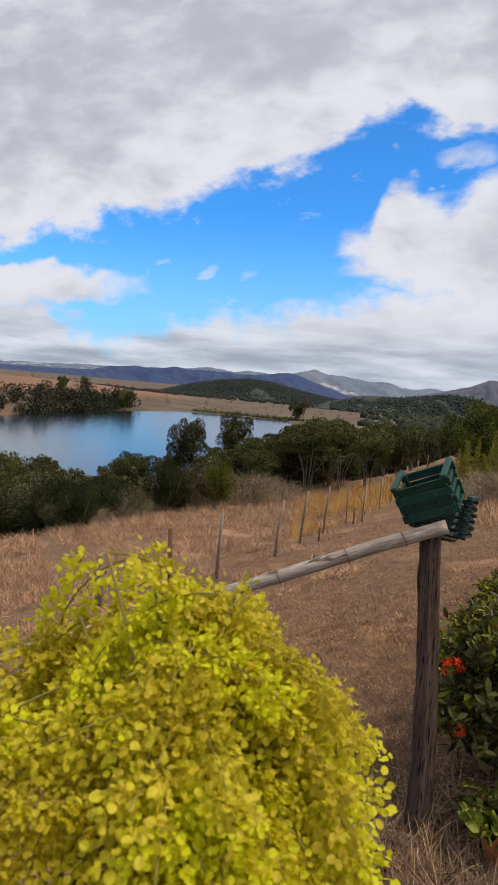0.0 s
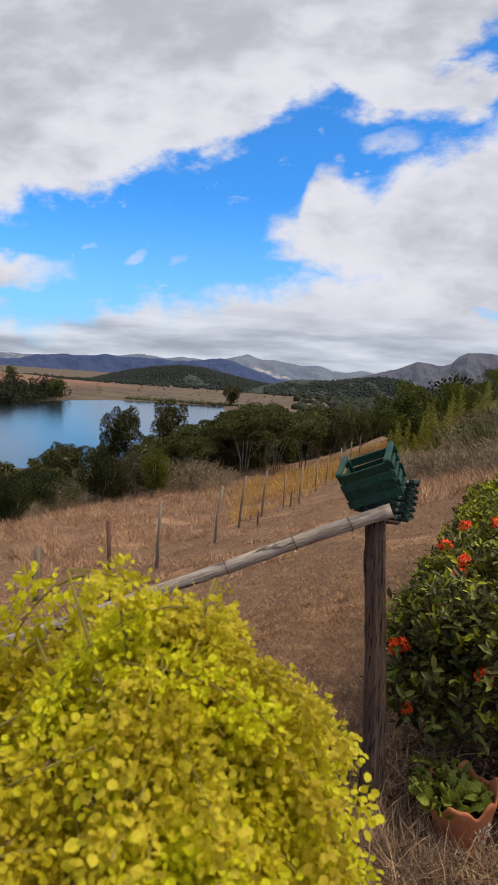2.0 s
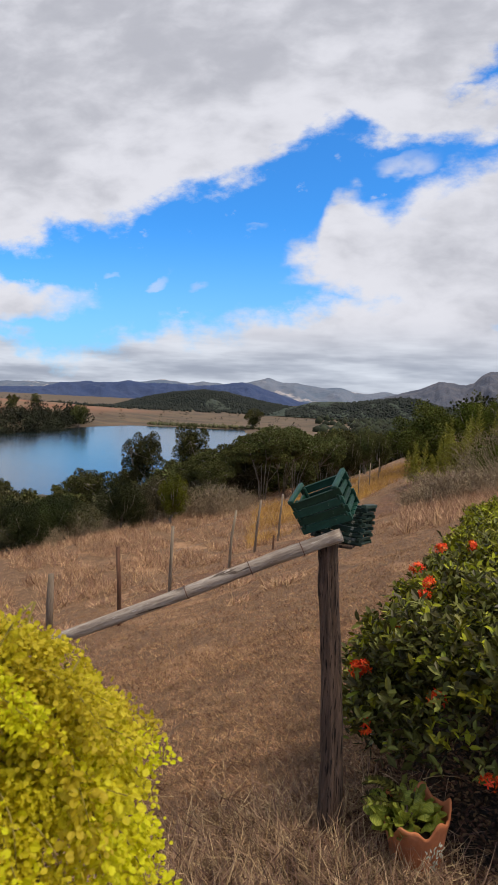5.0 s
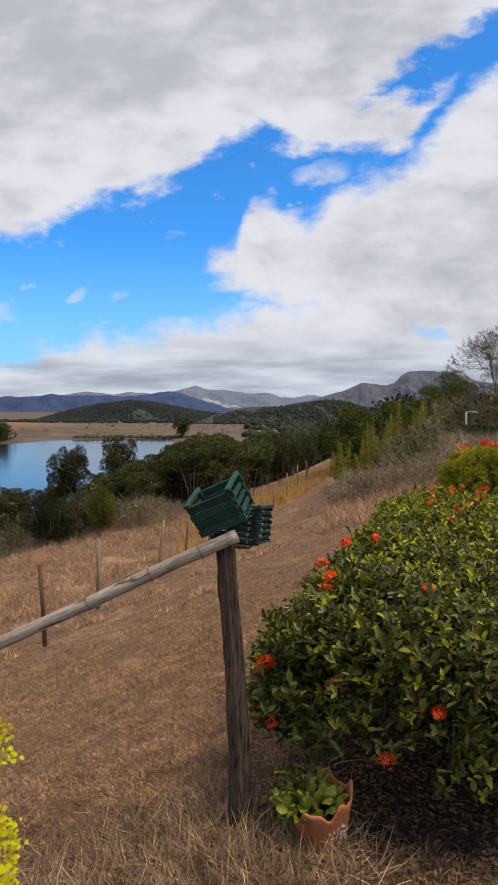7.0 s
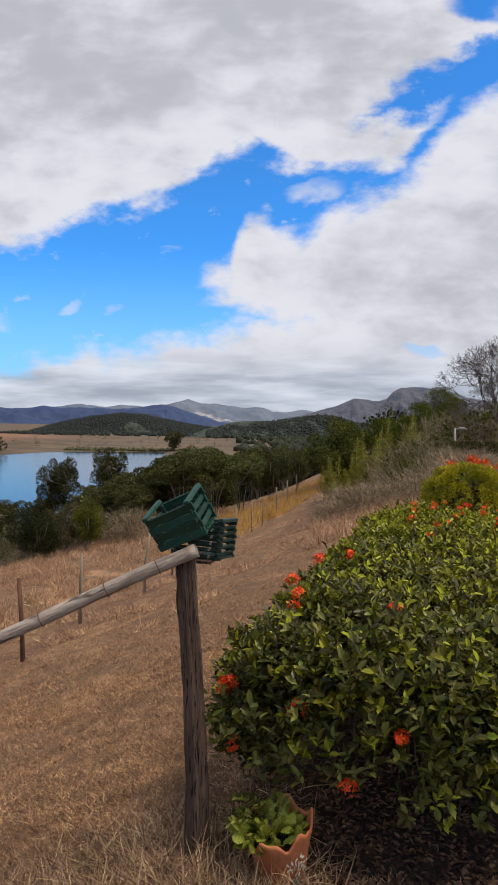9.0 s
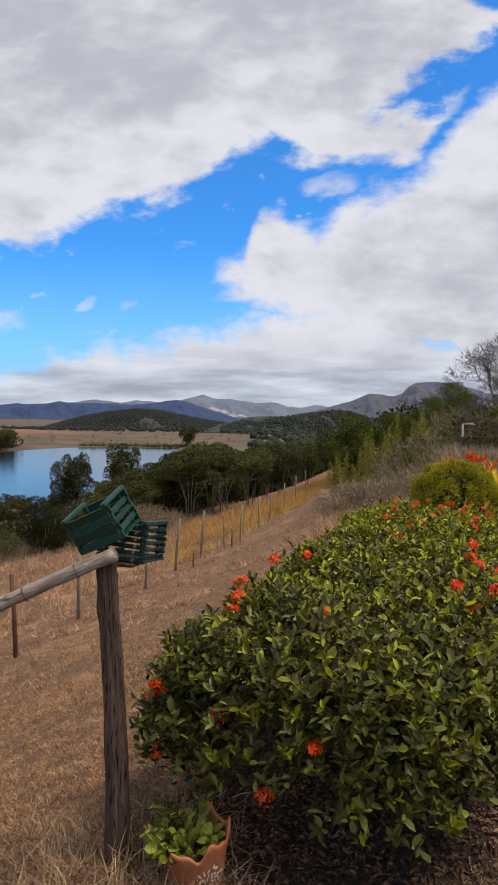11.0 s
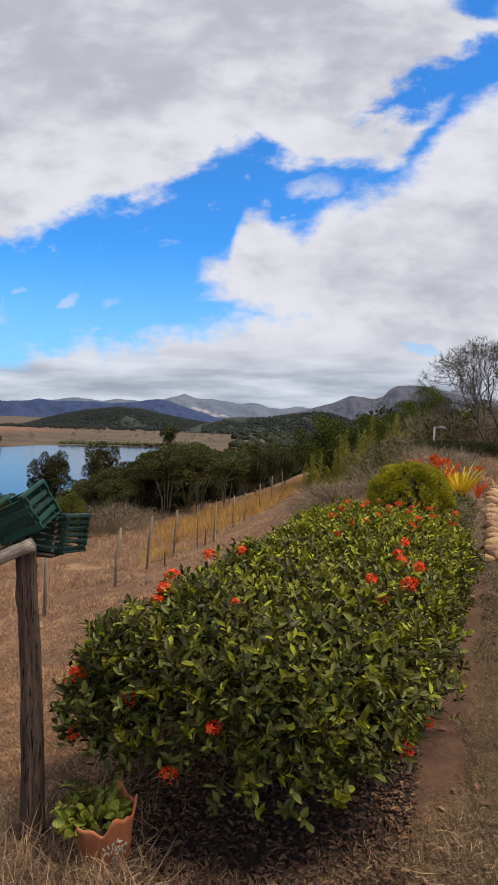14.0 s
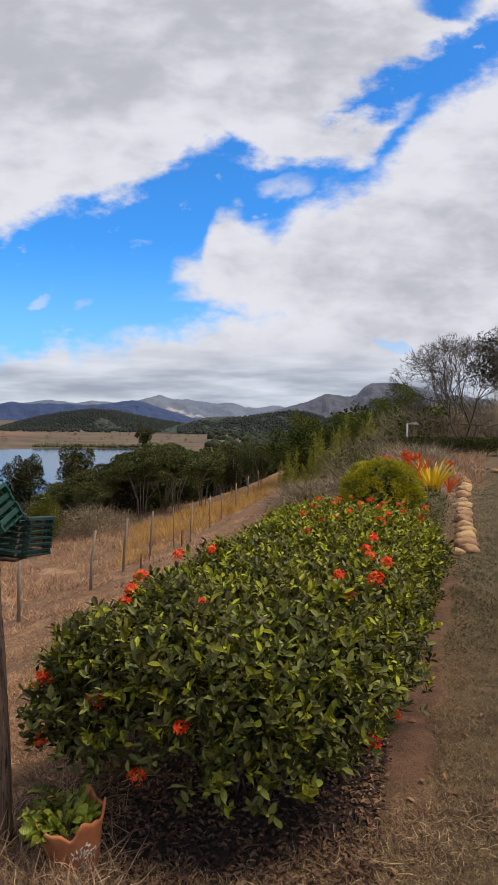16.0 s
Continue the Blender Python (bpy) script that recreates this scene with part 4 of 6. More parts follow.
SCRUB = "dry scrub on the bank"
b_dry = twig_bush("dry_shrub", 1.0, 2.0, 3000, M["dry_brush"], 31, 0.36, "dry grey-brown twiggy scrub on the bank", group=SCRUB)
stand(b_dry, 3.2, 19.5)
b_mix = twig_bush("shrub", 1.5, 2.0, 2200, M["dry_brush"], 32, 0.4, "half-bare brown and green shrub on the bank", group=SCRUB, leafy=900)
stand(b_mix, 5.4, 24)
for x, y, s, turn in [(2.5, 21, .6, 30), (4.2, 19, .8, 100), (3.5, 22.8, .75, 200), (5.0, 20, 1.0, 260), (4.3, 15.6, .7, 20), (5.9, 18.2, 1.0, 140), (6.7, 20.3, 1.1, 50), (4.7, 13.2, .6, 10), (5.6, 15.5, .8, 222), (5.0, 17.2, .8, 333)]:
    place_copy(b_dry, x, y, s, turn)
for x, y, s, turn in [(7.0, 24.5, 1.2, 40), (8.3, 25.2, 1.4, 120), (6.4, 27, 1.1, 0), (8.8, 27.5, 1.4, 77), (10.4, 27.5, 1.5, 18)]:
    place_copy(b_mix, x, y, s, turn)
# grey leafless thicket in the wood
b_grey = twig_bush("dry_shrub", 2.4, 3.4, 3400, M["dry_brush"], 33, 0.5, "grey leafless thicket at the wood's edge", group=SCRUB)
stand(b_grey, -5.6, 28.0, 0.75, sink=0.2)
for x, y, s, turn in [(-10.9, 21.6, .45, 15), (-11.6, 22.7, .55, 95), (-10.4, 24.0, .5, 240), (-11.0, 25.6, .6, 310), (-12.5, 28, .7, 60), (-8.2, 29, .7, 160), (-15.5, 29, .8, 20), (-17.5, 31, .9, 200), (-20.5, 30, .9, 270), (-13.8, 27.2, .55, 5), (-10.6, 27, .5, 300), (-11, 36, 1.1, 140), (-9, 41, 1.3, 10), (-14, 45, 1.4, 99), (-6.2, 28.0, .55, 45), (-11.8, 30.5, .8, 15), (-6.9, 30, .7, 222), (-14.4, 31.5, .8, 80), (-16.8, 28.4, .6, 130), (-19, 33, 1.0, 33), (-22.5, 33, 1.0, 66), (-12.2, 33, .9, 190), (-16, 36, 1.1, 250), (-4.6, 29.4, .5, 350), (11.3, 25.4, .95, 70), (12.6, 25.8, 1.1, 160), (9.6, 25.6, .8, 280), (13.9, 26.5, 1.2, 10)]:
    place_copy(b_grey, x, y, s, turn, 1.0, 0.2)


def feathery(name, height, label, seed):
    """Upright feathery canes, each a slim cone of drooping leaf whorls."""
    r = np.random.default_rng(seed)
    ob = thing(name, label=label, category="bamboo", group="bamboo clumps")
    for k in range(6):
        a, lean = r.random() * 6.28, 0.10 * r.random()
        tall = height * (0.6 + 0.4 * r.random()) if k else height
        top = np.array([math.cos(a) * lean, math.sin(a) * lean, 1.0]) * tall
        root = np.array([0.32 * r.normal(), 0.32 * r.normal(), -0.1])
        part("cane", mesh_of("cane", *tube([root, root + top * .5, root + top], [0.016, 0.012, 0.003], 5, 0, k), M["bamboo_leaf"], True), ob)
        pos, way, ln = [], [], []
        for f in np.linspace(0.12, 1.0, 34):
            reach = 0.40 * (1 - f) ** .8 + 0.06
            for j in range(9):
                b = r.random() * 6.28
                d = np.array([math.cos(b), math.sin(b), 0.55 + 0.5 * r.random()])
                pos.append(root + top * f + d * reach * .45 * r.random())
                way.append(d), ln.append(reach * (0.45 + 0.5 * r.random()))
        n = len(pos)
        v, f = leaf_mass(np.array(pos), np.array(way), unit(r.normal(size=(n, 3)) + (0, 0, 1)), np.array(ln), 0.036, "quad", 0.0, 0.35)
        part("foliage", mesh_of("foliage", v, f, M["bamboo_leaf"]), ob)
    return ob


bam = feathery("bamboo_clump", 2.5, "feathery pale yellow-green bamboo clump by the scrub", 41)
stand(bam, 4.6, 29, 1.1)
for x, y, s, turn in [(6.1, 29.5, 1.2, 60), (3.3, 28.5, .8, 130), (5.3, 28, .95, 200), (4.0, 27.5, .8, 270), (6.9, 29, 1.1, 15), (7.5, 30, 1.1, 100)]:
    place_copy(bam, x, y, s, turn)


def reed_clump():
    r = np.random.default_rng(42)
    ob = thing("tall_grass_clump", label="tall arching green grass clump on the bank", category="grass")
    n = 1500
    p = np.stack([r.normal(size=n) * .55, r.normal(size=n) * .4, 0 * r.random(n)], -1)
    v, f = leaf_mass(p, unit(p * 0.5 + r.normal(size=(n, 3)) * .22 + (0, 0, 1)), unit(r.normal(size=(n, 3))), 0.9 + 0.8 * r.random(n), 0.022, "blade", droop=0.12)
    part("blade_mass", mesh_of("blade_mass", v, f, M["tree_leaf_green"]), ob, kind="stuff")
    return ob


reeds = stand(reed_clump(), 5.6, 19.6, 0.8)
place_copy(reeds, 6.5, 20.5, 0.7, 90)


def bare_tree():
    r = np.random.default_rng(23)
    ob = thing("bare_tree", label="leafless grey tree with fine spreading twigs", category="tree")
    big, fine, ends = [], [], []

    def grow(p, way, length, rad, depth):
        p2 = p + way * length
        mid = (p + p2) / 2 + r.normal(size=3) * length * 0.06
        (big if depth > 3 else fine).append(tube([p, mid, p2], [rad, rad * .85, rad * .7], 6 if depth > 3 else 4, 0.03, depth, caps=False))
        if depth == 0:
            ends.append((p2, way))
            return
        for k in range(3 if depth > 1 else 3):
            turn = way + r.normal(size=3) * 0.48 + (0, 0, 0.10)
            grow(p2, turn / np.linalg.norm(turn), length * (0.68 + 0.16 * r.random()), rad * 0.62, depth - 1)

    for k in range(3):
        a = k * 2.1 + 0.4
        grow(np.array([0.1 * math.cos(a), 0.1 * math.sin(a), -0.2]), unit(np.array([0.42 * math.cos(a), 0.42 * math.sin(a), 1.0])), 1.3, 0.055, 6)
    part("trunk", mesh_of("trunk", *joined(big), M["bare_bark"], True), ob)
    part("twig_spread", mesh_of("twig_spread", *joined(fine), M["bare_bark"]), ob, kind="stuff")
    tp = np.repeat(np.array([e[0] for e in ends]), 5, 0)
    tw = unit(np.repeat(np.array([e[1] for e in ends]), 5, 0) + r.normal(size=tp.shape) * .7)
    v, f = leaf_mass(tp, tw, unit(r.normal(size=tp.shape)), .14 + .16 * r.random(len(tp)), .008, "blade")
    part("fine_twig", mesh_of("fine_twig", v, f, M["bare_bark"]), ob, kind="stuff")
    return ob


stand(bare_tree(), 9.85, 24.2, .97)
place_copy(t_bush, 12.9, 27.5, 1.25, 33, 0.95, -1.5, label="dark leafy tree beside the bare tree")


def clipped_row():
    r = np.random.default_rng(44)
    ob = thing("clipped_hedge", label="low clipped dark green hedge beyond the garden", category="hedge")
    n = 6000
    p = np.stack([-1.9 + 3.8 * r.random(n), -.35 + .7 * r.random(n), 0.05 + 0.62 * r.random(n) ** 0.6], -1)
    v, f = leaf_mass(p, unit(r.normal(size=(n, 3)) + (0, -.2, .5)), unit(r.normal(size=(n, 3)) + (0, 0, 1)), 0.09, 0.055, "quad", 0.1)
    part("foliage", mesh_of("foliage", v, f, M["tree_leaf"]), ob)
    for x in np.arange(-1.7, 1.8, .4):
        part("stem", mesh_of("stem", *tube([(x, 0, -.2), (x + .05, .05, .25), (x, 0, .5)], [.02, .018, .01], 5), M["twig"]), ob)
    return ob


row = clipped_row()
stand(row, 8.0, 20.5, .85, 4, -0.15)
place_copy(row, 11.6, 20.3, 1.0, -4, 1.0, -0.15)


def yard_lamp():
    ob = thing("yard_lamp", label="slim pale metal lamp post with a small arm", category="lamp")
    part("pole", mesh_of("pole", *tube([(0, 0, -.2), (0, 0, 1.3)], [.035, .03], 10), M["lamp_metal"], True), ob)
    part("arm", mesh_of("arm", *tube([(0, 0, 1.28), (.2, 0, 1.31), (.36, 0, 1.31)], [.025, .025, .03], 8), M["lamp_metal"], True), ob)
    bm = bmesh.new()
    bmesh.ops.create_cube(bm, size=1, matrix=Matrix.Translation((.33, 0, 1.285)) @ Matrix.Diagonal((.22, .1, .05, 1)))
    bmesh.ops.bevel(bm, geom=bm.edges[:], offset=0.012, segments=2, affect="EDGES")
    me = bpy.data.meshes.new("lamp_head")
    bm.to_mesh(me)
    bm.free()
    me.materials.append(M["lamp_metal"])
    part("lamp_head", me, ob)
    return ob


stand(yard_lamp(), 6.95, 22.0, 1.0, 10, -0.45)

# ---------------------------------------------------------------- fence along the pasture
fence = thing("wire_fence", label="old fence of leaning grey posts with thin wires", category="fence")
posts = [(-2.88, 8.49, 1.16, .05, -.08, "d"), (-3.0, 11.4, 1.32, .05, .02, "g"), (-2.42, 14.4, 1.4, .05, .12, "g"), (-2.3, 17.65, 1.55, .055, .14, "g"), (-1.88, 20.0, 1.55, .055, .10, "g"), (-1.26, 21.5, 1.5, .03, -.02, "g"), (-1.05, 22.0, .58, .04, .02, "d"), (-0.77, 22.4, 1.36, .05, .07, "g"), (-0.25, 25.5, 1.3, .04, .03, "g"), (0.18, 26.9, 1.2, .04, .03, "g"), (0.8, 29.5, 1.3, .045, .0, "g"), (1.4, 33, 1.3, .045, .0, "g"), (2.0, 36, 1.3, .045, .0, "g"), (-1.68, 17.15, .4, .04, .0, "d"), (-4.75, 10.0, .98, .09, .0, "g")]
tops = []
for k, (x, y, h, rad, lean, tone) in enumerate(posts):
    z = float(ground_z(x, y))
    mid = (lean * .4 + .01 * math.sin(k * 2.3), 0.0, h * .5)
    v, f = tube([(0, 0, -.3), mid, (lean, 0.02, h)], [rad * .72, rad * .64, rad * .58], 9, 0.07, k)
    part("post", mesh_of("post", v, f, M["fence_dark" if tone == "d" else "fence_grey"], True), fence, "dark weathered post" if tone == "d" else "", pose(x, y, z))
    if h > 1.2:
        tops.append((np.array([x, y, z]), np.array([lean, 0, h])))
for a, b in zip(tops[:-1], tops[1:]):
    for level in (0.35, 0.62, 0.9):
        p, q = a[0] + a[1] * level, b[0] + b[1] * level
        part("wire", mesh_of("wire", *tube([p, (p + q) / 2 - (0, 0, .03), q], [.0022] * 3, 4), M["wire"]), fence)

# ---------------------------------------------------------------- grasses
def scatter(n, box, keep, r):
    x0, y0, x1, y1 = box
    out = []
    total = 0
    while total < n:
        x, y = x0 + (x1 - x0) * r.random(4 * n), y0 + (y1 - y0) * r.random(4 * n)
        ok = keep(x, y, r.random(4 * n))
        out.append(np.stack([x[ok], y[ok]], -1))
        total += int(ok.sum())
    return np.concatenate(out)[:n]


def blades(name, xy, length, width, lean, mat, label, r, droop=0.25, lift=0.0, category="grass", shape="blade"):
    n = len(xy)
    p = np.stack([xy[:, 0], xy[:, 1], ground_z(xy[:, 0], xy[:, 1]) - 0.004 + lift * r.random(n)], -1)
    way = unit(np.stack([r.normal(size=n) * lean, r.normal(size=n) * lean, 0.25 + r.random(n)], -1))
    ln = length * (0.5 + r.random(n))
    v, f = leaf_mass(p, way, unit(r.normal(size=(n, 3)) + (0, 0, .3)), ln, width * (0.6 + 0.8 * r.random(n)), shape, r.normal(size=n) * .35 if shape == "arc" else 0.0, droop)
    return solo(name, mesh_of(name, v, f, mat), label, category, "stuff")


def hedge_right(along):
    return 0.50 + 0.085 * np.clip(along, 0, 3.8)


def free(x, y):
    ac, al = hedge_axes(x, y)
    return ~((ac > -0.62) & (ac < 0.72 + 0.07 * al) & (al > 0.0) & (al < 4.5))


gr = np.random.default_rng(77)
dens = lambda x, y, q, near=2.0: q < (near / np.maximum(np.hypot(x - .5, y), near)) ** 1.5
on_slope = lambda x, y: free(x, y) & (slope_d(x, y) > -0.75) & (slope_d(x, y) < 9.6) & (np.abs(x - .5) < 1.2 + .75 * y)
patchy = lambda x, y, q: bend_noise(x, y, 2.4, 3.0) + 0.6 * bend_noise(x, y, 6.3) + 0.55 * np.sin(slope_d(x, y) * 8.5 + 2.2 * bend_noise(x, y, 1.1, 5.0)) > -1.7 + 0.6 * q
xy = scatter(230000, (-3, 0.6, 3, 5.5), lambda x, y, q: dens(x, y, q) & on_slope(x, y) & patchy(x, y, q), gr)
blades("mown_dry_grass", xy, 0.033, 0.0030, 1.5, M["grass"], "short mown dry brown grass on the slope", gr, shape="quad")
xy = scatter(165000, (-9, 4.5, 6, 26), lambda x, y, q: dens(x, y, q, 6.0) & on_slope(x, y) & patchy(x * .6, y * .6, q), gr)
blades("slope_dry_grass", xy, 0.042, 0.0050, 1.0, M["grass"], "short dry brown grass further down the slope", gr, shape="quad")
on_lawn = lambda x, y, q: (hedge_axes(x, y)[0] > 0.64 + 0.07 * hedge_axes(x, y)[1] + 0.06 * bend_noise(x, y, 5.0)) | ((hedge_axes(x, y)[1] < -.28 + .12 * q + .85 * np.clip(hedge_axes(x, y)[0] + .2, 0, 1)) & (hedge_axes(x, y)[0] > -.3))
xy = scatter(90000, (0.5, 1.0, 4.0, 5.2), lambda x, y, q: dens(x, y, q) & on_lawn(x, y, q) & (x < .8 + .62 * y), gr)
blades("lawn_grass", xy, 0.026, 0.0024, 1.2, M["grass_green"], "thin greenish brown lawn beside the hedge", gr, shape="quad")
xy = scatter(80000, (2.0, 3.9, 8.5, 16), lambda x, y, q: dens(x, y, q, 6.0) & on_lawn(x, y, q) & (slope_d(x, y) < -1.0), gr)
blades("far_lawn_grass", xy, 0.034, 0.006, 1.2, M["lush_grass"], "thin green lawn beside the stones", gr, shape="quad")
xy = scatter(13000, (-.9, 1.2, 1.2, 2.6), lambda x, y, q: (q < np.exp(-((x - .25) ** 2 / .34 + (y - 1.95) ** 2 / .14))) & ((x - .54) ** 2 + (y - 2.2) ** 2 > .022) & (x < .66 + .3 * q), gr)
blades("long_straw", xy, 0.105, 0.0030, 1.9, M["straw"], "tangled brown straw round the post and pot", gr, 0.55, 0.03, shape="arc")
xy = scatter(3200, (.55, 1.3, 2.2, 2.4), lambda x, y, q: np.abs(hedge_axes(x, y)[1] + .34 - .85 * np.clip(hedge_axes(x, y)[0] + .1, 0, 1)) < .24 * q + .02, gr)
blades("loose_straw", xy, 0.048, 0.0024, 2.2, M["straw"], "short dry straw along the mulch edge", gr, 0.4, 0.01, shape="arc")
xy = scatter(3000, (-2.2, 1.2, .7, 3.0), lambda x, y, q: free(x, y) & (slope_d(x, y) > -.6), gr)
blades("slope_straw", xy, 0.055, 0.0024, 1.8, M["straw"], "scattered curled straw lying on the slope", gr, 0.5, 0.01, shape="arc")
xy = scatter(34000, (-22, 6, 8, 40), lambda x, y, q: (slope_d(x, y) > 8.9 + 0.9 * bend_noise(x, y, .8) + q) & (slope_d(x, y) < 18.2) & (x > -.95 * y) & dens(x, y, q, 16.0) & (bend_noise(x, y, 1.9, 4.0) + .7 * bend_noise(x, y, .7) > -.5 + .7 * q), gr)
blades("tall_dry_grass", xy, 0.30, 0.013, 0.6, M["grass_pale"], "tall dry brown grass beyond the fence", gr)
xy = scatter(15000, (-4.5, 18, 6, 42), lambda x, y, q: (slope_d(x, y) > 9.0) & (slope_d(x, y) < 13.8) & (x > -.13 * y - .3) & (bend_noise(x, y, .5) + .5 * bend_noise(x, y, 1.6, 2.0) > -.35 + .5 * q), gr)
blades("golden_tall_grass", xy, 0.42, 0.010, 0.42, M["grass_gold"], "golden yellow tall grass along the fence", gr)
xy = scatter(9000, (-6, 8, 9, 36), lambda x, y, q: (slope_d(x, y) > 3.0) & (slope_d(x, y) < 9) & (bend_noise(x, y, 1.7, 1.0) > .35) & dens(x, y, q, 9.0), gr)
blades("grass_tufts", xy, 0.14, 0.012, 0.7, M["grass_pale"], "dry brown tufts scattered over the slope", gr)
xy = scatter(14000, (1.2, 12, 9, 30), lambda x, y, q: (slope_d(x, y) > -1.5) & (slope_d(x, y) < 6.5) & (x > 0.10 * y) & dens(x, y, q, 14.0), gr)
blades("bank_dry_grass", xy, 0.34, 0.009, 0.6, M["grass_pale"], "dry grey-brown grass on the upper bank", gr)
n = 8000
xy = scatter(n, (.2, 1.5, 2.6, 5.5), lambda x, y, q: (hedge_axes(x, y)[0] > -.75) & (hedge_axes(x, y)[0] < .52) & (hedge_axes(x, y)[1] > -.42 + .25 * q) & (hedge_axes(x, y)[1] < .7 + 2.5 * q * q), gr)
p = np.stack([xy[:, 0], xy[:, 1], ground_z(xy[:, 0], xy[:, 1]) + 0.004 + .02 * gr.random(n)], -1)
v, f = leaf_mass(p, unit(gr.normal(size=(n, 3)) * (1, 1, .25)), unit(gr.normal(size=(n, 3)) * .5 + (0, 0, 1)), 0.012 + 0.022 * gr.random(n), 0.010 + .006 * gr.random(n), "oval", 0.2)
solo("leaf_litter", mesh_of("leaf_litter", v, f, M["litter"]), "dark dry leaf litter under the hedge", "litter", "stuff")

xy = scatter(46, (1.2, 1.7, 3.0, 4.6), lambda x, y, q: (hedge_axes(x, y)[0] > .45) & (hedge_axes(x, y)[0] < 1.3), gr)
p = np.stack([xy[:, 0], xy[:, 1], ground_z(xy[:, 0], xy[:, 1]) + .012], -1)
v, f = leaf_mass(p, unit(gr.normal(size=(46, 3)) * (1, 1, .15)), unit(gr.normal(size=(46, 3)) * .3 + (0, 0, 1)), 0.03 + 0.025 * gr.random(46), 0.022, "oval", 0.25)
solo("fallen_leaf_scatter", mesh_of("fallen_leaf_scatter", v, f, material("fallen_leaf", (0.16, 0.07, 0.04), (0.36, 0.20, 0.12), 12, 0.85, 0.2, 60, island=0.4)), "dry reddish-brown leaves fallen on the lawn", "leaves", "stuff")

# ---------------------------------------------------------------- border stones, topiary, strap plant
def stone_mesh(seed):
    r = np.random.default_rng(seed)
    bm = bmesh.new()
    bmesh.ops.create_icosphere(bm, subdivisions=3, radius=1)
    o = r.random(3) * 20
    for vv in bm.verts:
        d = 1 + 0.34 * noise.noise(vv.co * 1.3 + Vector(o)) + 0.16 * noise.noise(vv.co * 3.1 + Vector(o))
        vv.co = Vector((vv.co.x, vv.co.y, vv.co.z)) * d
        vv.co.z = max(vv.co.z, -0.55) * 0.62
    me = bpy.data.meshes.new("border_stone")
    bm.to_mesh(me)
    bm.free()
    me.materials.append(M["stone"])
    me.polygons.foreach_set("use_smooth", [True] * len(me.polygons))
    return me


stone_data = [stone_mesh(k) for k in range(5)]
line = [(3.43, 6.62, .145), (3.62, 6.72, .12), (3.66, 6.98, .15), (3.78, 7.3, .17), (3.92, 7.68, .16), (4.02, 8.05, .15), (4.15, 8.45, .16), (4.32, 8.85, .15), (4.44, 9.25, .15), (4.62, 9.75, .17), (4.8, 10.3, .17), (5.02, 10.9, .17), (5.25, 11.5, .18), (5.5, 12.1, .17), (5.72, 12.7, .17), (5.9, 13.4, .17), (6.1, 14.2, .18), (6.95, 15.2, .16), (7.3, 15.1, .16)]
for k, (x, y, s) in enumerate(line):
    ob = solo("border_stone", stone_data[k % 5], "rounded tan stone edging the garden bed", "stone", group="stones edging the bed", m=pose(x, y, float(ground_z(x, y)) + s * .22, 0, 0, k * 77))
    s *= .70 + .16 * ((k * 53) % 10) / 10
    ob.scale = (s, s * (.72 + .45 * ((k * 37) % 10) / 10), s * (.8 + .4 * ((k * 29) % 10) / 10))
    ob.rotation_euler.x = radians(9 * math.sin(k * 2.3))


def topiary_bush():
    r = np.random.default_rng(51)
    ob = thing("topiary_bush", (2.76, 7.25, float(ground_z(2.76, 7.25)) - .03), 0, "clipped dome of golden green fine foliage", "topiary")
    tufts, per = 520, 90
    c = unit(r.normal(size=(tufts, 3)))
    c[:, 2] = np.where(c[:, 2] < -.75, -c[:, 2], c[:, 2])
    shape = np.sign(c) * np.abs(c) ** 0.80
    shape *= (1 + 0.05 * np.sin(c[:, 0] * 7 + 2 * c[:, 1]) * np.cos(c[:, 2] * 8 + 3 * c[:, 0]) - 0.07 * r.random(tufts) ** 2)[:, None]
    at = np.repeat(shape * (.42, .42, .42) + (0, 0, .54), per, 0)
    d = unit(np.repeat(c, per, 0) * .9 + r.normal(size=(tufts * per, 3)) * .8 + (0, 0, .25))
    p = at + d * (.075 * r.random(tufts * per) ** .5)[:, None]
    n = len(p)
    v, f = leaf_mass(p, unit(d + r.normal(size=(n, 3)) * .35), unit(r.normal(size=(n, 3))), 0.016 + .016 * r.random(n), 0.009, "quad", 0.0)
    part("foliage", mesh_of("foliage", v, f, M["topiary"]), ob)
    m = 5200
    e = unit(r.normal(size=(m, 3)))
    q = np.sign(e) * np.abs(e) ** .8 * (.42, .42, .41) * (.72 + .24 * r.random((m, 1))) + (0, 0, .55)
    v, f = leaf_mass(q, unit(r.normal(size=(m, 3))), unit(e + .5 * r.normal(size=(m, 3))), .075, .055, "quad", 0.1)
    part("inner_foliage", mesh_of("inner_foliage", v, f, M["leaf"]), ob)
    part("stem", mesh_of("stem", *tube([(0, 0, -.05), (.02, 0, .3), (0, .02, .6)], [.05, .04, .02], 8), M["twig"]), ob)
    return ob


topiary_bush()


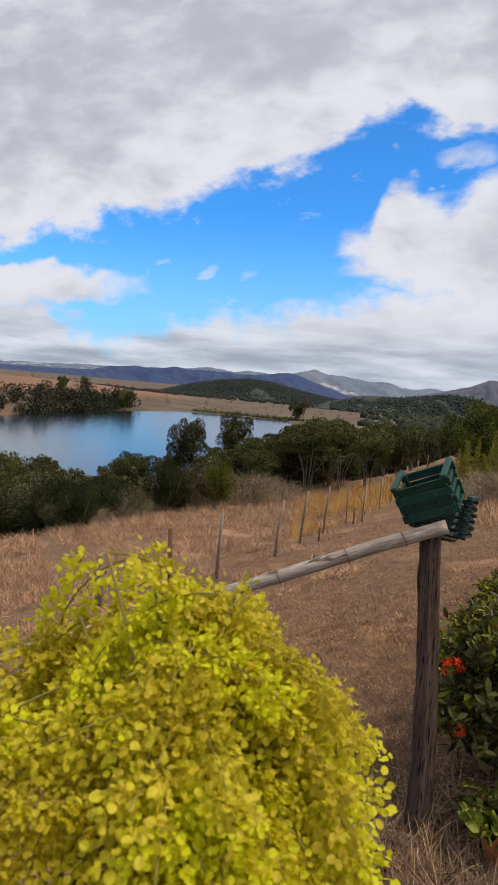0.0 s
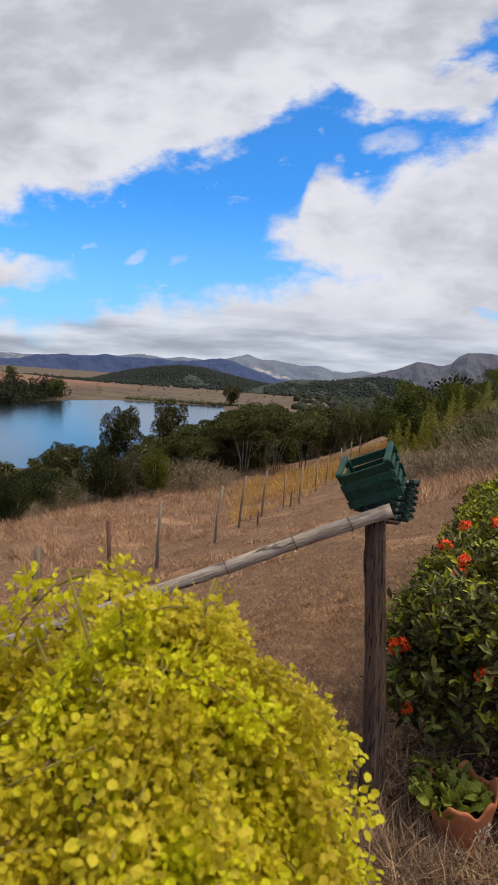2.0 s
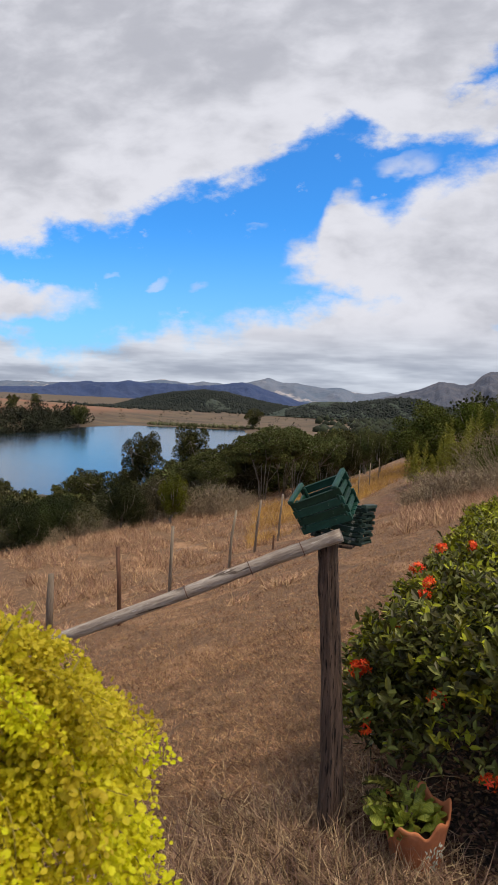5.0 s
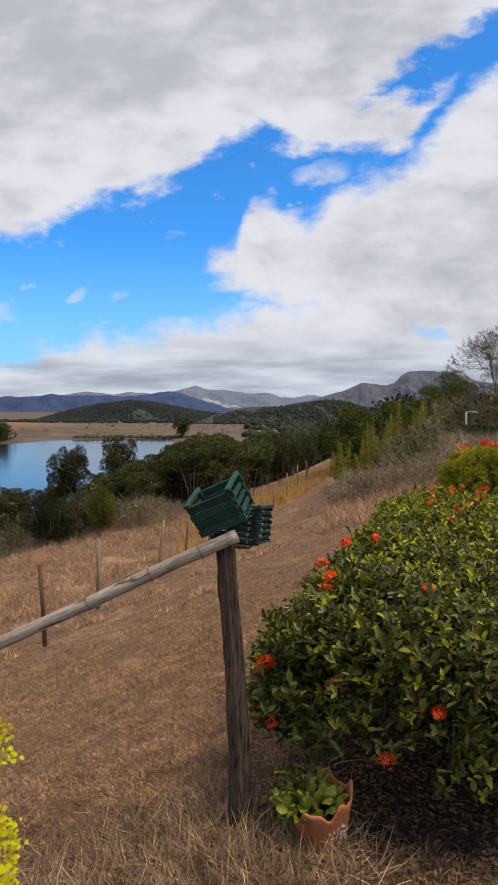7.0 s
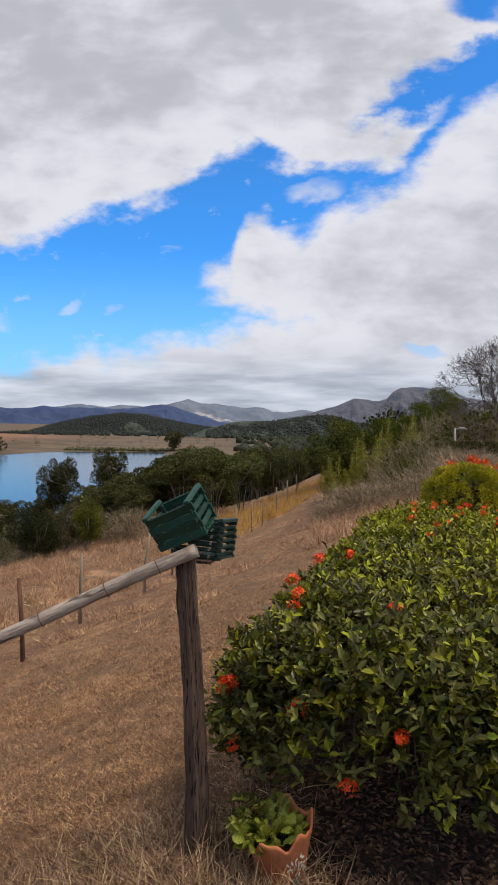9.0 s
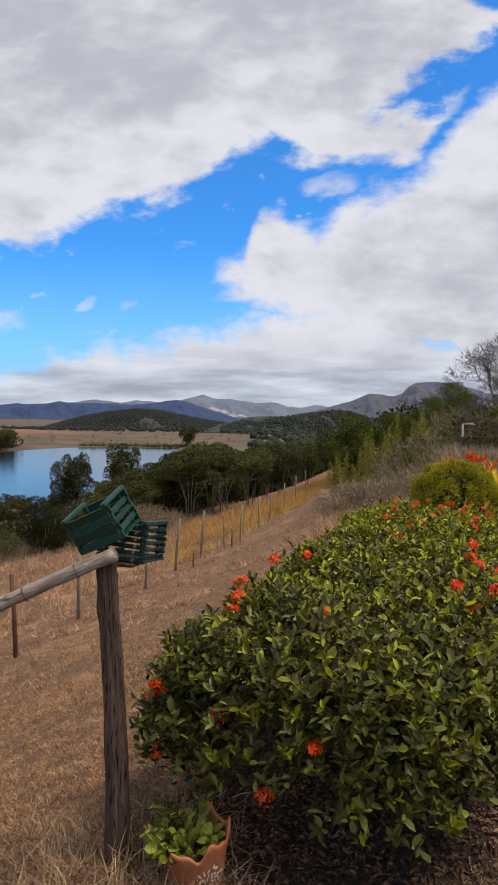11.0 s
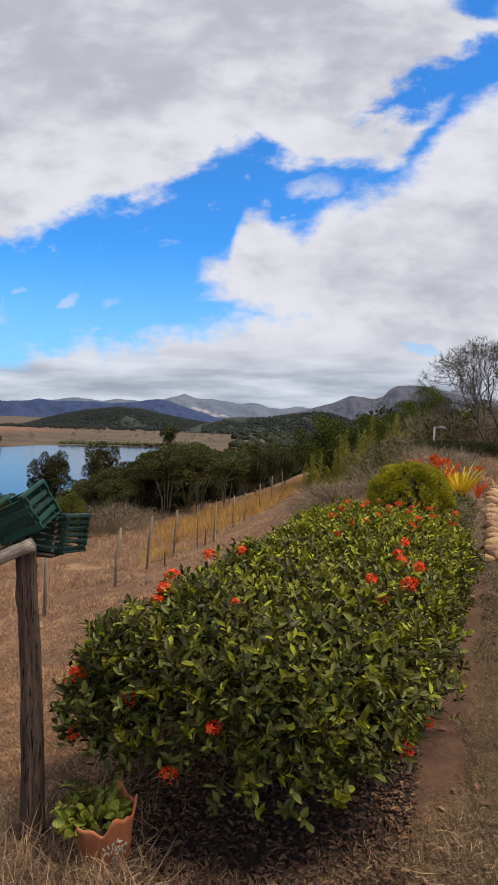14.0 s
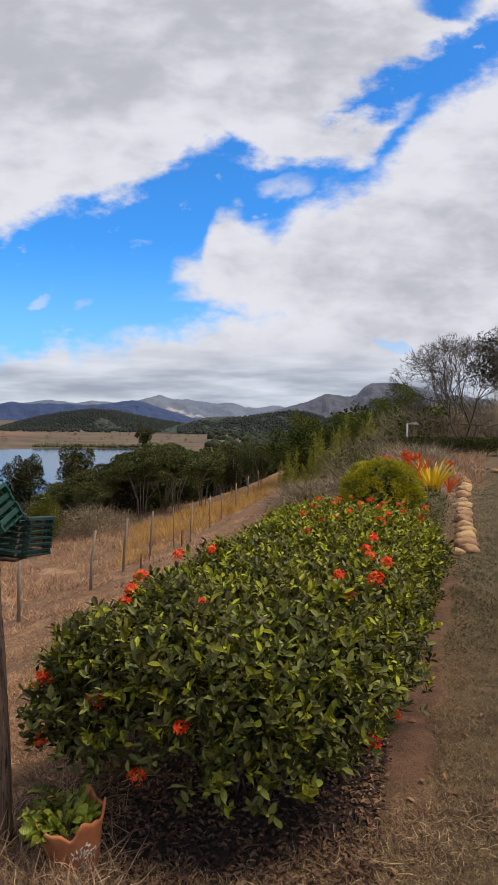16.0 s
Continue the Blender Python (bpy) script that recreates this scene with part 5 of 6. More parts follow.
def strap_plant(x, y, s, leaf_mat, label, seed, count=26, length=.62, bloom=0):
    r = np.random.default_rng(seed)
    ob = thing("strap_leaf_plant", (x, y, float(ground_z(x, y))), 0, label, "plant", "bright strap-leaved plants")
    for k in range(count):
        a = r.random() * 6.28
        out, up = np.array([math.cos(a), math.sin(a), 0]), 1.0 + 0.5 * r.random()
        ln, wd = length * s * (0.7 + .5 * r.random()), .062 * s
        side = np.array([-out[1], out[0], 0])
        vv, ff = [], []
        for j in range(6):
            g = j / 5
            c = out * ln * (.06 + .52 * g * (.5 + .5 * g)) + np.array([0, 0, 1]) * ln * up * (g - .28 * g * g)
            w = wd * (1 - g) ** .5 * .5 + .002
            vv += [c - side * w, c + (0, 0, -.012), c + side * w]
            if j:
                b = 3 * (j - 1)
                ff += [(b, b + 1, b + 4, b + 3), (b + 1, b + 2, b + 5, b + 4)]
        part("leaf", mesh_of("leaf", vv, ff, leaf_mat), ob)
    for k in range(bloom):
        a = r.random() * 6.28
        c = np.array([.22 * math.cos(a), .22 * math.sin(a), .60 * s + .1 * r.random()])
        n = 26
        d = unit(r.normal(size=(n, 3)) + (0, 0, .6))
        v, f = leaf_mass(np.repeat(c[None], n, 0), d, unit(r.normal(size=(n, 3))), .1 * s, .03, "oval", .1)
        stalk = part("flower_stalk", mesh_of("flower_stalk", *tube([(0, 0, .1), c * (.6, .6, .6), c], [.008, .007, .005], 5), M["twig"]), ob)
        part("flower_head", mesh_of("flower_head", v, f, M["red_leaf"]), stalk, "orange-red flower head")
    return ob


strap_plant(4.45, 10.8, 1.0, M["yellow_strap"], "bright yellow strap-leaved plant behind the topiary", 61, 60, .58)
strap_plant(4.25, 11.2, 1.15, M["red_leaf"], "orange-red strap-leaved plant behind the topiary", 62, 24, .62, 3)
strap_plant(3.95, 11.2, 1.15, M["red_leaf"], "orange-red strap-leaved plant behind the topiary", 63, 20, .6, 3)
strap_plant(4.95, 11.4, .75, M["red_leaf"], "small orange-red plant beside the yellow one", 64, 12, .5, 2)
for x, y, s, turn in [(3.42, 7.9, .42, 0), (3.6, 8.5, .42, 90), (3.85, 8.9, .4, 200), (3.3, 7.2, .32, 30)]:
    place_copy(b_mix, x, y, s * .8, turn, label="low brown and green shrub by the border stones")

# ---------------------------------------------------------------- post, rail and crates
def rough_pole(name, points, radii, mat, seed, sides=20, grooves=0.06, knots=()):
    """A pole with lengthwise cracks and knots."""
    pts = np.asarray(points, float)
    n = 44
    k = np.linspace(0, len(pts) - 1, n)
    path = np.stack([np.interp(k, range(len(pts)), pts[:, i]) for i in range(3)], -1)
    rad = np.interp(k, range(len(pts)), radii)
    r = np.random.default_rng(seed)
    groove = 1 - grooves * np.abs(r.normal(size=sides))
    v, f = tube(path, rad, sides)
    v = np.array(v).reshape(n, sides, 3)
    for j in range(n):
        g = np.roll(groove, 0) * (1 + 0.02 * r.normal(size=sides)) * (1 + 0.02 * math.sin(j * .7 + seed))
        for kp, kr, ka in knots:
            dist = abs(j / (n - 1) - kp) * 26
            if dist < 2.2:
                ang = np.abs((np.arange(sides) - ka + sides / 2) % sides - sides / 2)
                g = g + kr * math.exp(-dist * dist) * np.exp(-(ang / 2.2) ** 2)
        v[j] = path[j] + (v[j] - path[j]) * g[:, None]
    return mesh_of(name, v.reshape(-1, 3), f, mat, True)


post_z = float(ground_z(0.285, 2.2))
solo("wooden_post", rough_pole("wooden_post", [(.288, 2.2, post_z - .15), (.284, 2.21, .25), (.262, 2.235, .6), (.235, 2.255, .92), (.226, 2.26, 1.035)], [.05, .043, .039, .037, .038], M["old_wood"], 3, 24, .09, [(.88, .38, 18), (.72, .2, 3)]), "cracked dark weathered wooden post in the dry grass", "post")
solo("wooden_post", rough_pole("wooden_post", [(-1.82, 2.26, float(ground_z(-1.82, 2.26)) - .1), (-1.82, 2.26, .055)], [.045, .04], M["old_wood"], 5, 18, .09), "weathered wooden post under the rail's low end", "post")

rail = thing("pole_rail", label="pale weathered pole rail sloping down from the post", category="rail")
rail_pts = [(.272, 2.205, 1.077), (.07, 2.215, .985), (-.25, 2.215, .83), (-.6, 2.22, .665), (-1.2, 2.23, .39), (-1.9, 2.24, .07)]
rail_m = Matrix.Translation(rail_pts[0]) @ Matrix.Rotation(-math.atan2(1.014, 2.188), 4, "Y")
rail_local = [tuple(rail_m.inverted() @ Vector(p)) for p in rail_pts]
pole = part("pole", rough_pole("pole", rail_local, [.025, .0245, .024, .024, .024, .024], M["bamboo"], 9, 18, .035, [(.13, .06, 4), (.27, .07, 9), (.41, .05, 2), (.58, .06, 13), (.75, .06, 5)]), rail, m=rail_m)
for s in (.115, .24, .40):
    c = np.array([.305, 2.205, 1.092]) + (np.array([-.6, 2.22, .665]) - np.array([.305, 2.205, 1.092])) * s * 1.6
    w = unit(np.array([-.905, .015, -.427]))
    a, b = unit(np.cross(w, (0, 1, 0))), np.array([0, 1, 0])
    ring = [c + .0262 * (math.cos(q) * a + math.sin(q) * b) + w * .006 * math.sin(q) for q in np.linspace(0, 2 * math.pi, 25)]
    part("binding_wire", mesh_of("binding_wire", *tube(ring, [.0016] * 25, 5), M["fence_dark"]), pole, "thin dark binding wire", rail_m.inverted())


def board(size, seed, mat=None):
    """A small sawn slat with softened, uneven edges."""
    r = np.random.default_rng(seed)
    bm = bmesh.new()
    bmesh.ops.create_cube(bm, size=1, matrix=Matrix.Diagonal((*size, 1)))
    bmesh.ops.bevel(bm, geom=bm.edges[:], offset=min(size) * .22, segments=1, affect="EDGES")
    for vv in bm.verts:
        vv.co += Vector(r.normal(size=3)) * min(size) * 0.05
    me = bpy.data.meshes.new("slat")
    bm.to_mesh(me)
    bm.free()
    me.materials.append(mat or M["green_paint"])
    return me


def crate(label, m, size, rows, slat_h, slat_t, seed, paint=None, over=.012):
    """An open crate of crossing slats: long and short sides interlock at the corners, their ends standing proud."""
    lx, ly, h = size
    ob = new("slatted_crate")
    ob.matrix_basis = m
    tagged(ob, label, "crate", "green bird-feeder crates")
    r = np.random.default_rng(seed)
    pitch = (h - slat_h) / (rows - 1)
    low = min(slat_h * .78, pitch * .62)
    long, short = [board((lx + .006, slat_t, slat_h), seed + k, paint) for k in range(3)], [board((slat_t * 1.1, ly + 2 * over, low), seed + 5 + k, paint) for k in range(3)]
    jig = lambda: (r.normal() * .0018, r.normal() * .8)
    for k in range(rows):
        z = slat_h / 2 + pitch * k
        for s in (-1, 1):
            o, a = jig()
            part("slat", long[k % 3], ob, m=pose(o, s * ly / 2, z, 0, a, 0))
            if k < rows - 1:
                o, a = jig()
                part("slat", short[k % 3], ob, m=pose(s * (lx / 2 - slat_t * 1.2), o, z + pitch / 2, a, 0, 0))
    posts = board((.012, .012, h), seed + 9, paint)
    for sx in (-1, 1):
        for sy in (-1, 1):
            part("corner_post", posts, ob, m=pose(sx * (lx / 2 - .022), sy * (ly / 2 - slat_t - .004), h / 2))
        part("end_bar", board((.021, ly + 2.2 * over, .015), seed + 11, paint), ob, "worn top bar", pose(sx * (lx / 2 - .009), 0, h + .0075))
    base = board((lx * .97, ly / 4.6, .007), seed + 13, paint)
    for k in range(4):
        part("bottom_slat", base, ob, m=pose(0, ly * (k - 1.5) / 4, .0035))
    return ob


def basis(origin, ax, ay):
    x = Vector(ax).normalized()
    y = (Vector(ay) - x * x.dot(Vector(ay))).normalized()
    z = x.cross(y)
    m = Matrix((x, y, z)).transposed().to_4x4()
    return Matrix.Translation(origin) @ m


def crate_at(top_centre, ax, ay, size, *rest):
    m = basis((0, 0, 0), ax, ay)
    o = Vector(top_centre) - (m @ Vector((0, 0, size[2])))
    return basis(o, ax, ay)


S1, S2 = (.19, .135, .127), (.19, .155, .135)
crate("small dark green slatted crate tilted on the rail", crate_at((.178, 2.272, 1.225), (.170, -.052, .079), (.040, .120, .050), S1), S1, 4, .0295, .009, 100)
crate("small dark green open slatted crate behind the first", crate_at((.285, 2.43, 1.148), (.20, -.055, -.012), (.054, .156, -.02), S2), S2, 6, .0145, .011, 140, M["dark_paint"])
part_plate = board((.13, .10, .012), 171, M["old_wood"])
solo("support_board", part_plate, "small dark board nailed on the post under the crates", "board", m=pose(.26, 2.36, 1.012, 0, 0, -14))

# ---------------------------------------------------------------- terracotta pot and its plant
def pot():
    px, py = .570, 2.12
    z0 = float(ground_z(px, py)) - .055
    ob = thing("flower_pot", (px + .012, py, z0), 0, "terracotta pot with a wavy rim in straw", "pot")
    ob.rotation_euler = (radians(3), radians(-4), 0)
    ob.scale = (.97, .97, 1.22)
    seg = 64
    prof = [(.0, .0), (.070, .0), (.078, .006), (.084, .045), (.092, .09), (.101, .130), (.106, .150), (.112, .168), (.118, .182), (.120, .190), (.114, .192), (.108, .182), (.102, .160), (.088, .10), (.0, .10)]
    verts, faces = [], []
    for j, (r, z) in enumerate(prof):
        for s in range(seg):
            a = 2 * math.pi * s / seg
            wave = max(0.0, (z - .12) / .07) * (.015 * math.sin(a * 6 + .4) + .007 * math.sin(a * 11) + .010 * math.cos(a)) if 6 <= j <= 12 else 0
            flare = 1 + (.05 * math.sin(a * 6 + .4) * max(0, (z - .13) / .06) if 6 <= j <= 11 else 0)
            rr = r * flare * (1 + .012 * math.sin(z * 190))
            verts.append((rr * math.cos(a), rr * math.sin(a), z + wave))
    for j in range(len(prof) - 1):
        for s in range(seg):
            faces.append((j * seg + s, j * seg + (s + 1) % seg, (j + 1) * seg + (s + 1) % seg, (j + 1) * seg + s))
    part("pot_body", mesh_of("pot_body", verts, faces, M["terracotta"], True), ob)
    ring = [(.093 * math.cos(a), .093 * math.sin(a), .135) for a in np.linspace(0, 2 * math.pi, 32, endpoint=False)]
    part("soil", mesh_of("soil", ring + [(0, 0, .145)], [(i, (i + 1) % 32, 32) for i in range(32)], M["soil"], True), ob, "dark potting soil")
    # raised painted sprig on the side
    pv, pf = [], []
    r = np.random.default_rng(9)
    for k in range(44):
        a = radians(-52) + .20 * r.normal()
        z = .045 + .10 * r.random()
        rad = .084 + (.106 - .084) * (z - .045) / .105 + .0025
        c = np.array([rad * math.cos(a), rad * math.sin(a), z])
        out, sid = np.array([math.cos(a), math.sin(a), 0]), np.array([-math.sin(a), math.cos(a), 0])
        t = r.random() * 6.28
        d = sid * math.cos(t) + np.array([0, 0, 1]) * math.sin(t)
        pv.append((c, d, out))
    v, f = leaf_mass(np.array([p[0] for p in pv]), np.array([p[1] for p in pv]), np.array([p[2] for p in pv]), .016, .006, "oval", .05)
    part("painted_sprig", mesh_of("painted_sprig", v, f, M["motif"]), ob, "pale painted leaf sprig")
    return px, py, z0


def pot_plant(px, py, z0):
    r = np.random.default_rng(19)
    ob = thing("potted_plant", (px - .02, py, z0 + .175), 0, "green and pale striped leafy plant growing in the pot", "plant")
    data = []
    for k in range(4):
        v, f = leaf_mass(np.zeros((1, 3)), np.array([[1.0, 0, 0]]), np.array([[0, 0, 1.0]]), .10 + .015 * k, .056 + .006 * k, "obovate", .2, .22)
        data.append(mesh_of("leaf", v, f, M["pot_leaf"], True))
    for k in range(170):
        a, tilt = r.random() * 360, 25 + 60 * r.random()
        off = .10 * r.random() ** .6
        part("leaf", data[k % 4], ob, m=pose(off * math.cos(radians(a)) - .012, off * math.sin(radians(a)), .0 + .035 * r.random(), 0, 0, a) @ pose(0, 0, 0, 45 * r.normal(), -tilt, 0) @ Matrix.Scale(.30 + .26 * r.random(), 4))
    fern = []
    for k in range(5):
        a = math.pi * (.75 + .5 * r.random())
        for j in range(12):
            g = j / 11
            c = np.array([math.cos(a) * (.03 + .12 * g), math.sin(a) * (.03 + .11 * g), .03 + .10 * g - .09 * g * g + .015 * k])
            for s in (-1, 1):
                fern.append((c, np.array([-math.sin(a) * s + .4 * math.cos(a), math.cos(a) * s + .4 * math.sin(a), .1]), (0, 0, 1)))
    v, f = leaf_mass(np.array([x[0] for x in fern]), np.array([x[1] for x in fern]), np.array([x[2] for x in fern], float), .03, .011, "oval", .1)
    part("fern_fronds", mesh_of("fern_fronds", v, f, M["leaf"]), ob, "feathery green fronds")
    stems = [tube([(0, 0, -.03), (.02 * math.cos(k), .02 * math.sin(k), .05)], [.006, .004], 5) for k in range(8)]
    for s in stems:
        part("stem", mesh_of("stem", *s, M["twig"]), ob)


pot_plant(*pot())

# ---------------------------------------------------------------- the flowering hedge
def hedge_surface(along, th, r):
    """A point and outward normal on the hedge; th runs from the left foot over the top to the right foot."""
    hr, hl = hedge_right(along), .905 - .10 * np.clip(along, 0, 1.2)
    side = np.cos(th)
    reach = np.where(side < 0, .34, .60)
    end = np.clip((reach - along) / (reach + .05), 0, 1)
    end2 = np.clip((along - (HEDGE_LEN - .5)) / .62, 0, 1)
    shrink = np.sqrt(np.clip(1 - end ** 2.6 - end2 ** 2.6, 0.001, 1))
    c, s = np.cos(th), np.sin(th)
    wide = np.where(c > 0, hr, hl) * shrink
    ac = np.sign(c) * np.abs(c) ** np.where(c > 0, .72, .60) * wide
    h = (.585 - .006 * along) * (.25 + .75 * shrink ** .6)
    lump = .055 * np.sin(along * 5.1 + 2 * c) * np.cos(ac * 6.3 + along * 2) + .035 * np.sin(along * 11 + ac * 13)
    z = .20 + h * np.abs(s) ** np.where(c > 0, .72, .66) * (1 + lump)
    x = HEDGE_A[0] + HEDGE_DIR[0] * along + HEDGE_DIR[1] * ac * (1 + lump)
    y = HEDGE_A[1] + HEDGE_DIR[1] * along - HEDGE_DIR[0] * ac * (1 + lump)
    nx, na = c, -1.6 * end + 1.6 * end2
    nor = np.stack([HEDGE_DIR[1] * nx + HEDGE_DIR[0] * na, -HEDGE_DIR[0] * nx + HEDGE_DIR[1] * na, np.abs(s) * .9 + .1], -1)
    base = ground_z(x, y) * (np.abs(s) < .99) * 0 - .012 * along
    return np.stack([x, y, z + base], -1), unit(nor)


def flower_head_mesh(seed, n=24):
    r = np.random.default_rng(seed)
    pos, way, up = [], [], []
    for k in range(n):
        d = unit(r.normal(size=3) + np.array([0, 0, .9]))
        c = d * (.016 + .018 * r.random()) * (1, .8, .7)
        a = unit(np.cross(d, r.normal(size=3)))
        b = np.cross(d, a)
        for q in range(4):
            w = a * math.cos(q * math.pi / 2) + b * math.sin(q * math.pi / 2)
            pos.append(c), way.append(w + .25 * d), up.append(d)
    v, f = leaf_mass(np.array(pos), np.array(way), np.array(up), .0150, .0075, "oval", .05)
    return mesh_of("flower_head", v, f, M["petal"])


FLOWERS = [(1.0, 2.40, .83), (.954, 2.03, .535), (.797, 2.1, .335), (.635, 2.21, .535), (.36, 2.45, .50), (.39, 2.42, .53), (.505, 2.47, .66), (1.61, 2.25, .38), (1.61, 2.73, .76), (.41, 2.32, .35), (.64, 2.72, .74), (.66, 2.76, .78), (.80, 3.4, .79), (.65, 3.1, .75), (.966, 3.5, .80), (1.75, 2.48, .37), (1.62, 2.36, .46)]
FLOWERS += [(x, y, .845 - .016 * (y - 2)) for x, y in [(1.57, 2.80), (1.72, 2.75), (1.85, 3.1), (1.80, 3.25), (1.82, 3.45), (1.55, 4.06), (1.85, 4.75), (2.0, 5.05), (1.75, 5.4), (2.12, 5.25), (2.40, 5.6), (2.52, 5.5), (2.62, 5.7), (2.14, 4.5), (2.5, 4.75), (1.93, 3.8), (1.73, 4.6), (2.2, 5.6), (2.3, 5.3), (1.95, 5.6), (2.05, 5.9), (2.35, 5.9), (2.55, 6.0), (2.2, 6.1), (1.85, 5.9), (2.7, 5.3), (2.45, 5.1), (1.62, 4.9), (2.28, 4.9)]]


def flowering_hedge():
    r = np.random.default_rng(88)
    ob = thing("flowering_hedge", label="dense green hedge with orange-red flower clusters", category="hedge")
    # tip rosettes over the surface
    n = 12200
    al = -.05 + (HEDGE_LEN + .17) * r.random(n) ** 1.15
    th = math.pi * (1 - (.015 + .97 * r.random(n)))
    flat_top = 2 * r.random(n) - 1
    th = np.where(r.random(n) < .4, np.arccos(np.sign(flat_top) * np.abs(flat_top) ** 1.5), th)
    p, nor = hedge_surface(al, th, r)
    ac, ap = hedge_axes(p[:, 0], p[:, 1])
    keep = ~((p[:, 2] < .27) & (r.random(n) < .3)) & ~((ac > .10) & (ap < .9) & (p[:, 2] < .24 + .40 * np.clip(ac - .05, 0, .4)))
    p, nor, al = p[keep], nor[keep], al[keep]
    # a leafy tip under each flower head
    fp = np.repeat(np.array(FLOWERS), 3, 0)
    inward = unit(np.array([1.35, 2.9, .45]) - fp)
    p = np.concatenate([p, fp + inward * .035 + r.normal(size=fp.shape) * .022])
    nor, al = np.concatenate([nor, -inward]), np.concatenate([al, hedge_axes(fp[:, 0], fp[:, 1])[1]])
    n = len(p)
    p = p + nor * (.035 - .17 * r.random(n) ** 1.6)[:, None] + r.normal(size=(n, 3)) * .022
    per = 5
    axis = unit(nor * .65 + r.normal(size=(n, 3)) * .40 + (0, 0, .95))
    ref = unit(np.cross(axis, r.normal(size=(n, 3))))
    bi = np.cross(axis, ref)
    pos, way, up, ln = [], [], [], []
    for k in range(per):
        a = 2 * math.pi * k / per * 1.9 + r.random(n) * .8
        rise = (.30 + 1.3 * r.random(n))[:, None]
        w = unit(ref * np.cos(a)[:, None] + bi * np.sin(a)[:, None] + axis * rise)
        pos.append(p + axis * (.010 * k - .03)), way.append(w), up.append(unit(axis + .25 * r.normal(size=(n, 3))))
        ln.append(.026 + .028 * r.random(n))
    pos, way, up, ln = np.concatenate(pos), np.concatenate(way), np.concatenate(up), np.concatenate(ln)
    # the nearest end's leaves are pieces of their own
    near = (pos[:, 1] < 2.42) & (pos[:, 2] > .2)
    idx = np.flatnonzero(near)
    single = np.zeros(len(pos), bool)
    single[r.choice(idx, min(300, len(idx)), replace=False)] = True
    fresh = np.tile(r.random(n) < np.where(p[:, 2] < .5, .16, np.clip(.24 + .19 * al, 0, .85)), per)
    for name, pick, mat in (("foliage", ~single & ~fresh, "leaf"), ("young_foliage", ~single & fresh, "young_leaf")):
        v, f = leaf_mass(pos[pick], way[pick], up[pick], ln[pick], ln[pick] * .48, "oval", .16, .12)
        part(name, mesh_of(name, v, f, M[mat]), ob, kind="stuff")
    # older leaves inside
    m = 24000
    ia = .05 + (HEDGE_LEN - .1) * r.random(m)
    ip, inn = hedge_surface(ia, math.pi * r.random(m), r)
    ip = ip - inn * (.07 + .26 * r.random(m))[:, None]
    ip[:, 2] = np.maximum(ip[:, 2] - .12 * r.random(m), .06)
    ic, il = hedge_axes(ip[:, 0], ip[:, 1])
    ok = ~((ic > .10) & (il < .8) & (ip[:, 2] < .30)) & (ip[:, 2] > .10)
    ip, inn = ip[ok], inn[ok]
    m = len(ip)
    v, f = leaf_mass(ip, unit(inn + r.normal(size=(m, 3))), unit(r.normal(size=(m, 3)) + (0, 0, .8)), .05 + .03 * r.random(m), .03, "quad", .1)
    part("inner_foliage", mesh_of("inner_foliage", v, f, M["leaf"]), ob, kind="stuff")
    data = []
    for k in range(5):
        v, f = leaf_mass(np.zeros((1, 3)), np.array([[1.0, 0, 0]]), np.array([[0, 0, 1.0]]), .04 + .006 * k, .019 + .0022 * k, "obovate", .16, .08)
        data.append(mesh_of("leaf", v, f, M["leaf_piece"]))
    for j, i in enumerate(np.flatnonzero(single)):
        part("leaf", data[j % 5], ob, m=basis(Vector(pos[i]), Vector(way[i]), Vector(np.cross(up[i], way[i]))))
    # stems rising from the ground
    stems = []
    for k in range(130):
        a = .38 + (HEDGE_LEN - .55) * r.random()
        c = (-.5 + .85 * r.random()) * .8
        x, y = HEDGE_A + HEDGE_DIR * a + np.array([HEDGE_DIR[1], -HEDGE_DIR[0]]) * c
        tp, _ = hedge_surface(np.array([a + .15 * r.normal()]), np.array([math.acos(np.clip(c / .8 + .25 * r.normal(), -.95, .95))]), r)
        g = float(ground_z(x, y))
        root = np.array([x, y, g - .03])
        bend = [root + (tp[0] * .93 + root * .07 - root) * g + r.normal(size=3) * (.022, .022, .012) for g in (.25, .5, .75)]
        stems.append(tube([root, *bend, tp[0] * .93 + root * .07], np.array([.0065, .0052, .0045, .0035, .002]) * (.6 + .7 * r.random()), 5, .05, k))
    for s in stems:
        part("stem", mesh_of("stem", *s, M["twig"], True), ob)
    heads = [flower_head_mesh(k) for k in range(4)]
    for k, (x, y, z) in enumerate(FLOWERS):
        part("flower_head", heads[k % 4], ob, "orange-red star flower cluster", pose(*(np.array([x, y, z]) - .012 * unit(np.array([1.35, 2.9, .45]) - (x, y, z))), 25 * r.normal(), 15 * r.normal(), 70 * k) @ Matrix.Scale(.9 + .35 * r.random(), 4))
    return ob


flowering_hedge()

